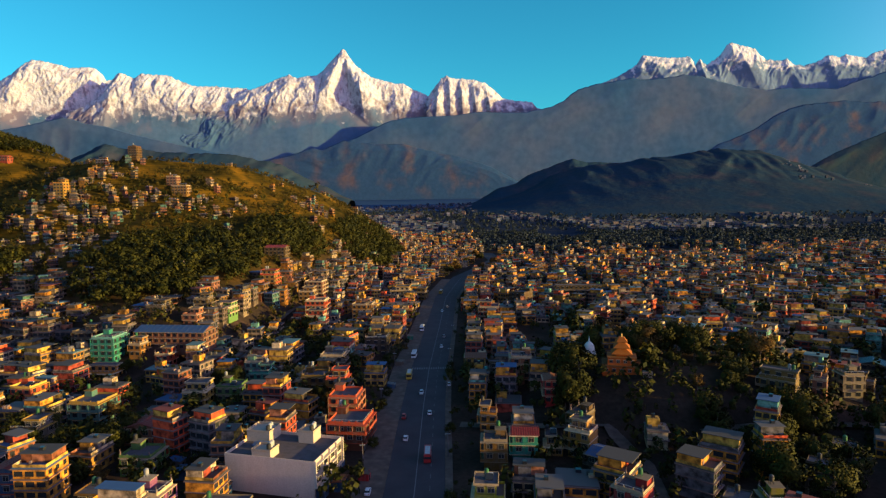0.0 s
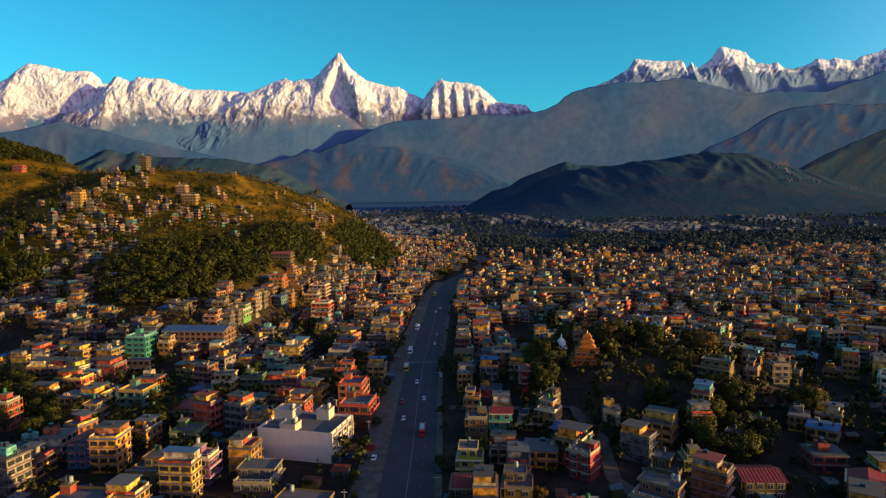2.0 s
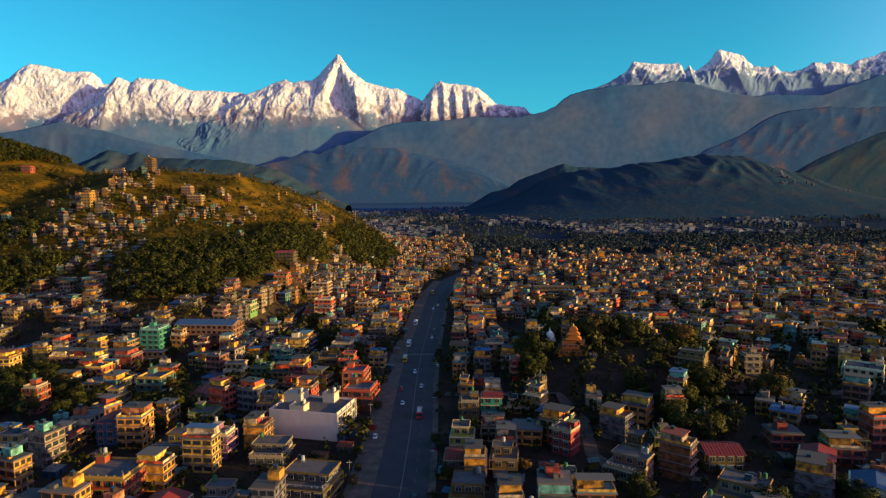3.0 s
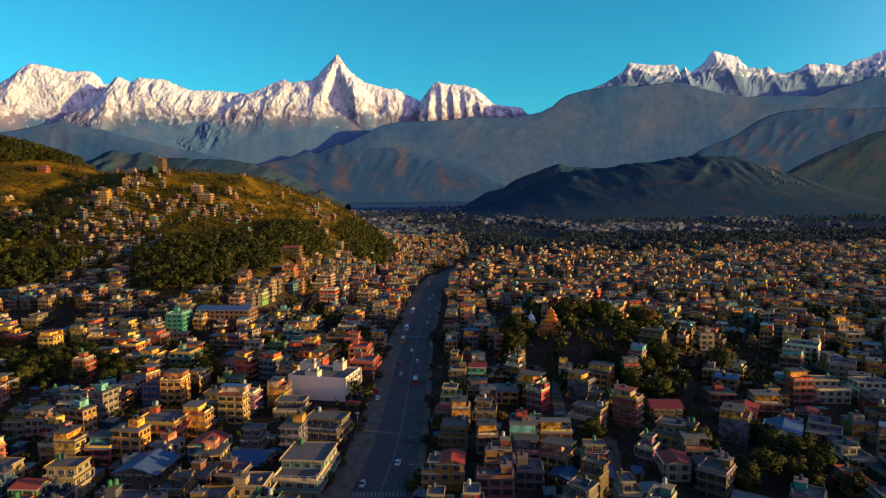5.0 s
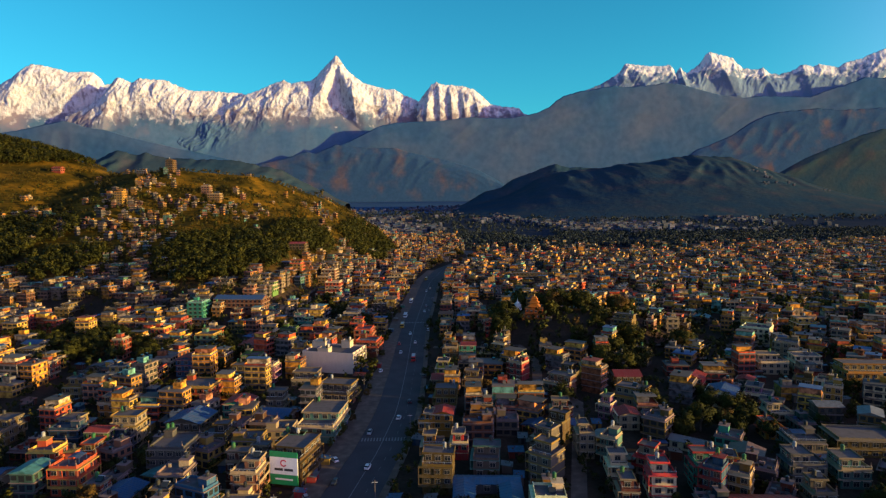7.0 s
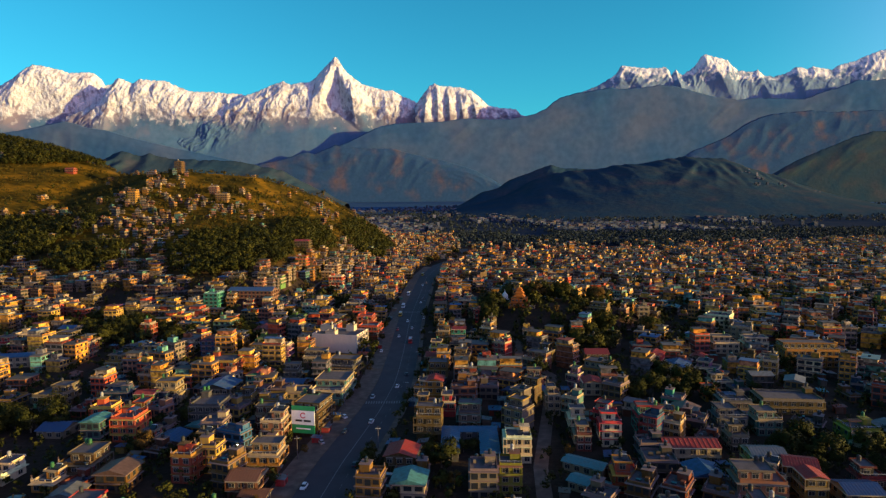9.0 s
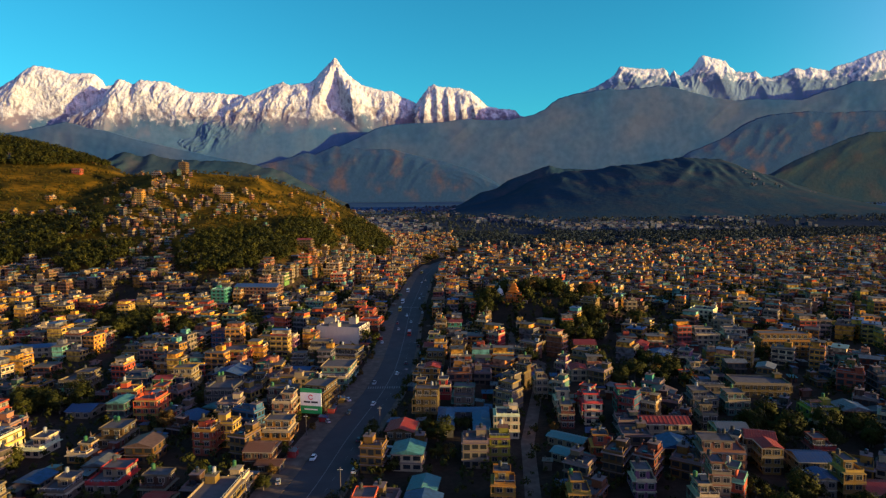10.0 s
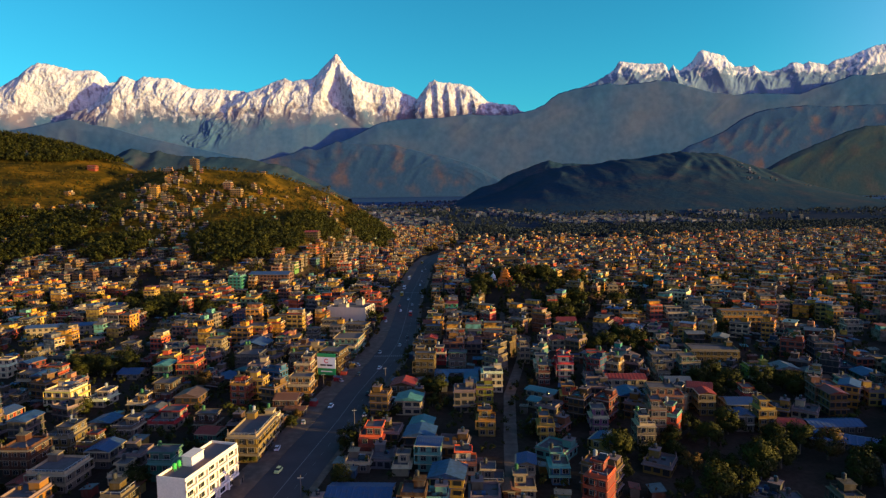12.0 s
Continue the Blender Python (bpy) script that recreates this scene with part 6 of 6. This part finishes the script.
# trees
def leaf_quads(rng, centre, spread, count, size, v, f, nrm, core):
    """Leaf sprays round a clump; their normals lean outwards, as a crown's do."""
    for _ in range(count):
        q = Vector((rng.gauss(0, 1), rng.gauss(0, 1), rng.gauss(0, 1)))
        q = q.normalized() * rng.uniform(0.6, 1.0)
        p = Vector(centre) + Vector((q.x * spread[0], q.y * spread[1], q.z * spread[2]))
        out = (q.normalized() + (p - Vector(core)).normalized() + Vector((rng.gauss(0, 0.25), rng.gauss(0, 0.25), 0.3))).normalized()
        face = (out + Vector((rng.gauss(0, 0.4), rng.gauss(0, 0.4), rng.gauss(0, 0.4)))).normalized()
        a = face.cross(Vector((rng.gauss(0, 1), rng.gauss(0, 1), rng.gauss(0, 1)))).normalized()
        b = face.cross(a)
        s = size * rng.uniform(0.6, 1.3)
        k = len(v)
        v += [tuple(p - a * s), tuple(p - b * s * 0.6), tuple(p + a * s), tuple(p + b * s * 0.6)]
        f.append((k, k + 1, k + 2, k + 3))
        nrm += [tuple(out)] * 4


def tree_meshes(seed, h, mat):
    """Tapered trunk with limbs, and a crown of leaf clumps, for a tree h metres high."""
    rng = random.Random(seed)
    bm = bmesh.new()

    def limb(p, q, r0, r1):
        way = (q - p).normalized()
        side = way.orthogonal().normalized()
        up = way.cross(side)
        rows = [[bm.verts.new(c + (side * math.cos(i * math.pi / 3) + up * math.sin(i * math.pi / 3)) * r) for i in range(6)] for c, r in ((p, r0), (q, r1))]
        for i in range(6):
            bm.faces.new((rows[0][i], rows[0][(i + 1) % 6], rows[1][(i + 1) % 6], rows[1][i]))

    fork = Vector((0.02 * h, 0, 0.34 * h))
    limb(Vector((0, 0, -0.3)), fork, 0.035 * h, 0.022 * h)
    v, f, nrm = [], [], []
    for k in range(26):
        a, e = rng.uniform(0, 2 * math.pi), rng.uniform(-0.75, 1.0)
        c = Vector((math.cos(a) * 0.31 * h * math.cos(e), math.sin(a) * 0.31 * h * math.cos(e), 0.52 * h + 0.33 * h * math.sin(e)))
        c *= rng.uniform(0.85, 1.1)
        if k < 7:
            limb(fork, c, 0.014 * h, 0.005 * h)
        s = 0.155 * h * rng.uniform(0.7, 1.35)
        leaf_quads(rng, c, (s, s, s * 0.8), 95, 0.03 * h, v, f, nrm, (0, 0, 0.55 * h))
    crown = bpy.data.meshes.new("crown")
    crown.from_pydata(v, [], f)
    crown.materials.append(mat)
    crown.shade_smooth()
    crown.normals_split_custom_set_from_vertices(nrm)
    return mesh_of("trunk", bm, M_bark), crown


TREES = [tree_meshes(s, 10.0, M_leaf) for s in range(5)]
DRY = [tree_meshes(s + 50, 10.0, M_leaf_warm) for s in range(2)]


def tree(x, y, h, dry=False):
    rng = random.Random(int(x * 13 + y * 7))
    trunk, crown = rng.choice(DRY if dry else TREES)
    root = new("tree")
    root.matrix_basis = pose(x, y, ground_height(x, y), 0, 0, rng.uniform(0, 360)) @ Matrix.Scale(h / 10, 4)
    part("trunk", trunk, None, root)
    part("crown", crown, None, root)
    tagged(root, "broadleaf tree with rust-brown drying leaves" if dry else "dark green broadleaf tree with an uneven crown", "tree", "trees between the houses")


rng = random.Random(3)
n_tree, GROVES = 0, []
for a, b, rx, ry in TREE_SPOTS:
    for k in range(int(rx * ry / (34 if b == 250 else 60 if b < 0 else 34))):
        t, r = rng.uniform(0, 2 * math.pi), math.sqrt(rng.random())
        x, y = a + rx * r * math.cos(t), b + ry * r * math.sin(t)
        if taken(x, y, 1.0) or road_gap(x, y, 0.5) or (54 < x < 82 and 205 < y < 262):
            continue
        if b > 300:                                 # far groves are joined with the bushes
            GROVES.append((x, y, rng.uniform(8, 15)))
            continue
        tree(x, y, rng.uniform(5, 8) if 76 < x < 140 and 212 < y < 246 else rng.uniform(10, 17) if b > 150 and a > 0 else rng.uniform(7, 13), rng.random() < 0.06)
        n_tree += 1
for k in range(900):
    x, y = rng.uniform(-230, 250), rng.uniform(-100, 300)
    if n_tree > 278:
        break
    if abs(x) > 0.76 * (y + 268) or taken(x, y, 0.3) or road_gap(x, y, -1.0):
        continue
    tree(x, y, rng.uniform(4.5, 9.5), rng.random() < 0.12)
    n_tree += 1


for x, y, h, dry in ((-14.6, 3, 6.5, False), (-14.4, 9, 7, False), (-14.0, 17.5, 6.5, False), (15.1, -6.2, 6, True), (10.6, -6.4, 7, False), (19.5, 21, 5.5, False), (23.2, 21, 5.5, False), (127, -60, 9, False), (48, -38, 7, False)):
    tree(x, y, h, dry)


rng = random.Random(21)
for k in range(14):
    y = rng.uniform(640, 850)
    tree(road_x(y) + rng.choice((-1, 1)) * rng.uniform(15, 26), y, rng.uniform(9, 14), rng.random() < 0.8)


for k in range(34):
    y = -70 + 13 * k + rng.uniform(-4, 4)
    side_off = rng.choice((-13.8, -13.2, -14.6, 13.0))
    if rng.random() < 0.55:
        tree(road_x(y) + side_off, y, rng.uniform(3.2, 6.0), rng.random() < 0.25)
    elif side_off < 0:
        ob = new("kiosk", SHEDS[k % 9])
        ob.matrix_basis = pose(road_x(y) - 13.0, y, 0.2, 0, 0, 84 + rng.uniform(-6, 6)) @ Matrix.Scale(0.8, 4)
        ob.color = (*PAINT[rng.choice(("blue", "cream", "grey", "red", "teal"))], 1)
        tagged(ob, "small roadside kiosk with a sheet roof on the dusty shoulder", "kiosk", "kiosks along the road")


def woods(name, label, spots, quads, size, seed, mat=None):
    """Many crowns joined into one mesh: x, y, height."""
    rng = random.Random(seed)
    v, f, nrm = [], [], []
    for x, y, h in spots:
        z = max(ground_height(x, y), valley_rise(y) if x > -500 and y > 1300 else 0.0)
        for k in range(4):
            c = (x + rng.uniform(-0.22, 0.22) * h, y + rng.uniform(-0.22, 0.22) * h, z + h * rng.uniform(0.35, 0.78))
            leaf_quads(rng, c, (h * 0.2, h * 0.2, h * 0.2), quads // 4, size * h, v, f, nrm, (x, y, z + 0.4 * h))
    ob = mesh_object(name, v, f, mat or M_leaf, True)
    ob.data.normals_split_custom_set_from_vertices(nrm)
    tagged(ob, label, "trees", kind="stuff")


spots = []
rng = random.Random(8)
while len(spots) < 9800:
    x, y = rng.uniform(-900, -30), rng.uniform(270, 1120)
    z = ground_height(x, y)
    if z < 2 or abs(x) > 0.76 * (y + 268) + 30 or taken(x, y, 2.0):
        continue
    grow = 0.5 + 1.1 * noise.noise(Vector((x / 45, y / 45, 1)))
    p = 0.95 if in_spots(x, y, WOODS) else 0.5 * grow if z < 78 else 0.42 * grow
    if z > 85 and -325 < x < -250 or (x < -415 and z > 115):
        p = max(p, 0.3 * grow)
    if rng.random() < p:
        spots.append((x, y, rng.uniform(7, 15) if in_spots(x, y, WOODS) else rng.uniform(3.5, 8)))
spots += [(-179.6, 900, 18), (-190, 905, 11), (-388, 765, 9)]
deep = [p for p in spots if in_spots(p[0], p[1], WOODS)]
woods("hillside_woods", "dense dark green woods on the hillside", deep, 60, 0.085, 4)
woods("hillside_scrub", "golden green scrub and small trees over the hillside", [p for p in spots if not in_spots(p[0], p[1], WOODS)], 44, 0.1, 14, M_leaf_hill)
spots = []
while len(spots) < 900:
    y = rng.uniform(520, 960)
    x = rng.uniform(30, 0.8 * (y + 200))
    if taken(x, y, 2.0) or road_gap(x, y, 0) or noise.noise(Vector((x / 70, y / 70, 6))) < 0.05:
        continue
    spots.append((x, y, rng.uniform(6, 13)))
while len(spots) < 5400:
    y = rng.uniform(935, 1330)
    x = rng.uniform(-0.02, 0.85) * (y + 130)
    if noise.noise(Vector((x / 160, y / 70, 6))) > -0.3:
        spots.append((x, y, rng.uniform(7, 13)))
while len(spots) < 7400:
    y = rng.uniform(1330, 3000)
    x = rng.uniform(-0.14, 0.85) * (y + 130)
    if noise.noise(Vector((x / 210, y / 420, 2))) < 0.05:
        spots.append((x, y, rng.uniform(8, 17)))
woods("valley_woods", "dark band of trees across the valley floor", spots, 24, 0.16, 6, M_haze_leaf)
spots = []
while len(spots) < 6600:
    y = rng.uniform(-100, 760) if rng.random() < 0.6 else rng.uniform(-60, 330)
    x = rng.uniform(-0.76, 0.76) * (y + 268)
    if ground_height(x, y) > 110 or taken(x, y, 0.2) or road_gap(x, y, -1.5):
        continue
    if x > 0 and y < 160 and rng.random() < 0.45:
        continue
    spots.append((x, y, rng.uniform(2.2, 6.0) if y < 160 else rng.uniform(2.5, 6) if rng.random() < 0.6 else rng.uniform(6, 11)))
while len(spots) < 6900:
    a, b, rx, ry = rng.choice(TREE_SPOTS[:3])
    x, y = a + rng.uniform(-1, 1) * rx, b + rng.uniform(-1, 1) * ry
    if not (taken(x, y, 0.2) or road_gap(x, y, -1.5)):
        spots.append((x, y, rng.uniform(2.5, 6)))
spots += GROVES
woods("garden_bushes", "small bushes and young trees in gardens", spots, 36, 0.115, 7)


# vehicles and poles
M_car = stained("car_paint", None, 0.35, amount=0.12)
M_rubber = stained("tyre_rubber", (0.02, 0.02, 0.02), 0.9)
M_lamp_red = stained("tail_lamp_red", (0.45, 0.02, 0.02), 0.4, amount=0.0)


def wheel_mesh(r, wide):
    bm = bmesh.new()
    k = 14
    rows = [[bm.verts.new((x, a * math.cos(2 * math.pi * i / k), a * math.sin(2 * math.pi * i / k))) for i in range(k)] for x, a in ((-wide / 2, r * 0.5), (-wide / 2, r * 0.94), (-wide * 0.3, r), (wide * 0.3, r), (wide / 2, r * 0.94), (wide / 2, r * 0.5))]
    for p, q in zip(rows, rows[1:]):
        for i in range(k):
            bm.faces.new((p[i], p[(i + 1) % k], q[(i + 1) % k], q[i]))
    bm.faces.new(rows[0][::-1])
    bm.faces.new(rows[-1])
    return mesh_of("wheel", bm, M_rubber)


def loft(sections, mats, name):
    """A closed hull through cross-sections (y, half width low, half width high, z low, z high)."""
    bm = bmesh.new()
    rows = []
    for y, a, b, z0, z1 in sections:
        rows.append([bm.verts.new(p) for p in ((-a, y, z0), (a, y, z0), (a, y, z0 + 0.6 * (z1 - z0)), (b, y, z1), (-b, y, z1), (-a, y, z0 + 0.6 * (z1 - z0)))])
    for p, q in zip(rows, rows[1:]):
        for i in range(6):
            bm.faces.new((p[i], p[(i + 1) % 6], q[(i + 1) % 6], q[i]))
    bm.faces.new(rows[0][::-1])
    bm.faces.new(rows[-1])
    bmesh.ops.recalc_face_normals(bm, faces=bm.faces)
    return mesh_of(name, bm, mats)


CAR_BODY = loft(((-2.05, 0.7, 0.66, 0.35, 0.85), (-1.9, 0.82, 0.74, 0.25, 0.98), (-0.9, 0.85, 0.76, 0.22, 1.0), (0.9, 0.85, 0.76, 0.22, 0.98), (1.8, 0.8, 0.7, 0.25, 0.85), (2.0, 0.66, 0.6, 0.35, 0.72)), M_car, "body")
CAR_GLASS = loft(((-1.75, 0.72, 0.68, 0.95, 1.0), (-1.25, 0.74, 0.6, 0.95, 1.42), (0.3, 0.74, 0.6, 0.95, 1.42), (1.05, 0.72, 0.66, 0.95, 1.0)), M_glass, "cabin_glass")
CAR_ROOF = loft(((-1.3, 0.6, 0.5, 1.4, 1.5), (0.3, 0.6, 0.5, 1.4, 1.5)), M_car, "roof_panel")
BUS_BODY = loft(((-4.2, 1.1, 1.05, 0.4, 2.9), (-4.0, 1.2, 1.1, 0.35, 3.0), (3.9, 1.2, 1.1, 0.35, 3.0), (4.2, 1.1, 1.0, 0.4, 2.8)), M_car, "body")
BUS_GLASS = loft(((-4.24, 1.0, 1.0, 1.6, 2.4), (-4.1, 1.23, 1.2, 1.6, 2.4), (4.05, 1.23, 1.2, 1.6, 2.4), (4.24, 1.0, 1.0, 1.5, 2.4)), M_glass, "window_band")
BUS_RACK = loft(((-3.4, 0.8, 0.8, 3.0, 3.15), (2.6, 0.8, 0.8, 3.0, 3.15)), M_metal, "roof_rack")
CAR_WHEEL, BUS_WHEEL = wheel_mesh(0.31, 0.2), wheel_mesh(0.48, 0.28)
bm = bmesh.new()
box(bm, -0.16, 0.16, -0.03, 0.03, -0.08, 0.08)
TAIL = mesh_of("tail_light", bm, M_lamp_red)


def vehicle(y, off, color, word, bus=False, away=True, turn=0.0, place="on the main road"):
    x = road_x(y) + off
    slope = math.degrees(math.atan2(road_x(y + 4) - road_x(y - 4), 8))
    root = new("bus" if bus else "car")
    root.matrix_basis = pose(x, y, 0.12 if -6.4 < off < 11.2 else 0.2 if off < 13.6 else 0.0, 0, 0, -slope + turn + (0 if away else 180))
    part("body", BUS_BODY if bus else CAR_BODY, None, root, color=color)
    part("window_band" if bus else "cabin_glass", BUS_GLASS if bus else CAR_GLASS, None, root)
    part("roof_rack" if bus else "roof_panel", BUS_RACK if bus else CAR_ROOF, None, root, color=color)
    lx, ly, wz = (1.05, 2.7, 0.48) if bus else (0.74, 1.25, 0.31)
    for sx in (-1, 1):
        for sy in (-1, 1):
            part("wheel", BUS_WHEEL if bus else CAR_WHEEL, None, root, at=pose(sx * lx, sy * ly, wz))
        part("tail_light", TAIL, None, root, at=pose(sx * (0.8 if bus else 0.52), -4.22 if bus else -2.06, 0.9 if bus else 0.72))
    tagged(root, f"{word} {place}", "bus" if bus else "car", "traffic on the main road")


WHITE, SILVER, RED, YELLOW, DARK = (0.5, 0.5, 0.5), (0.25, 0.25, 0.26), (0.3, 0.02, 0.02), (0.42, 0.26, 0.03), (0.03, 0.035, 0.05)
vehicle(192, 5.6, RED, "red and brown loaded bus", True)
vehicle(208, -2.6, WHITE, "small white hatchback")
vehicle(233, 5.2, WHITE, "white van with dark windows")
vehicle(229, -4.6, RED, "red hatchback", away=False)
vehicle(258, 0.8, WHITE, "white hatchback", away=False)
vehicle(282, -6.2, YELLOW, "yellow bus", True, False)
vehicle(319, -7.0, WHITE, "white minibus", True, False)
vehicle(339, 6.4, WHITE, "white hatchback")
vehicle(364, 6.6, SILVER, "silver hatchback")
vehicle(384, -8.0, WHITE, "white minibus", True, False)
vehicle(446, 2.0, WHITE, "white hatchback", away=False)
vehicle(463, 5.0, SILVER, "silver hatchback")
vehicle(531, -4.5, YELLOW, "yellow bus", True, False)
vehicle(99, 4.8, WHITE, "white hatchback")
vehicle(119, 7.4, DARK, "dark parked hatchback", turn=8)
vehicle(83, -4.0, SILVER, "silver hatchback", away=False)
vehicle(52, 2.6, WHITE, "white hatchback")
vehicle(41, -5.0, DARK, "dark hatchback", away=False)
vehicle(11, 7.6, DARK, "dark parked hatchback")
vehicle(-5, -4.8, WHITE, "white hatchback", away=False)
vehicle(58, -10.5, WHITE, "white parked hatchback", turn=40)
vehicle(31, -10.8, SILVER, "silver parked hatchback", turn=35)
vehicle(-23, -10.5, SILVER, "silver parked hatchback", turn=20)
vehicle(-48, -10.6, WHITE, "white parked hatchback", turn=10)
vehicle(-66, -3.0, (0.5, 0.5, 0.2), "small pale green and white van", away=False)
vehicle(-16, 12.4, WHITE, "white parked hatchback")
vehicle(158, 12.4, DARK, "dark parked hatchback")
vehicle(169, -10.9, WHITE, "white parked hatchback")
vehicle(269, 12.4, WHITE, "white parked hatchback")
for k, (y, x, color, word, big) in enumerate(((-2.5, -10.5, SILVER, "silver hatchback", False), (-2.0, -6.5, DARK, "dark lorry", True), (3.5, -9.0, SILVER, "silver hatchback", False), (-1.0, -2.5, WHITE, "white hatchback", False), (-10.5, -7.0, SILVER, "grey minibus", True), (-8.5, -1.0, DARK, "dark hatchback", False))):
    vehicle(y, x - road_x(y), color, word, big, turn=78 + 5 * k, place="parked in a dusty yard")
vehicle(296, 12.4, SILVER, "silver parked hatchback")

bm = bmesh.new()
k = 8
rows = [[bm.verts.new((r * math.cos(2 * math.pi * i / k), r * math.sin(2 * math.pi * i / k), z)) for i in range(k)] for r, z in ((0.16, -0.3), (0.15, 3), (0.1, 8.5))]
for p, q in zip(rows, rows[1:]):
    for i in range(k):
        bm.faces.new((p[i], p[(i + 1) % k], q[(i + 1) % k], q[i]))
bm.faces.new(rows[-1])
POLE = mesh_of("pole", bm, M_roof)
bm = bmesh.new()
box(bm, -0.9, 0.9, -0.05, 0.05, 7.6, 7.74)
CROSSARM = mesh_of("crossarm", bm, M_metal)
for k in range(9):
    for side in (-1, 1):
        y = -95 + 56 * k + (8 if side > 0 else 0)
        root = new("utility_pole")
        root.matrix_basis = pose(road_x(y) + (12.2 if side > 0 else -14.4), y, 0.2)
        part("pole", POLE, None, root)
        part("crossarm", CROSSARM, None, root)
        tagged(root, "grey concrete utility pole with a steel crossarm", "utility pole", "poles along the road")
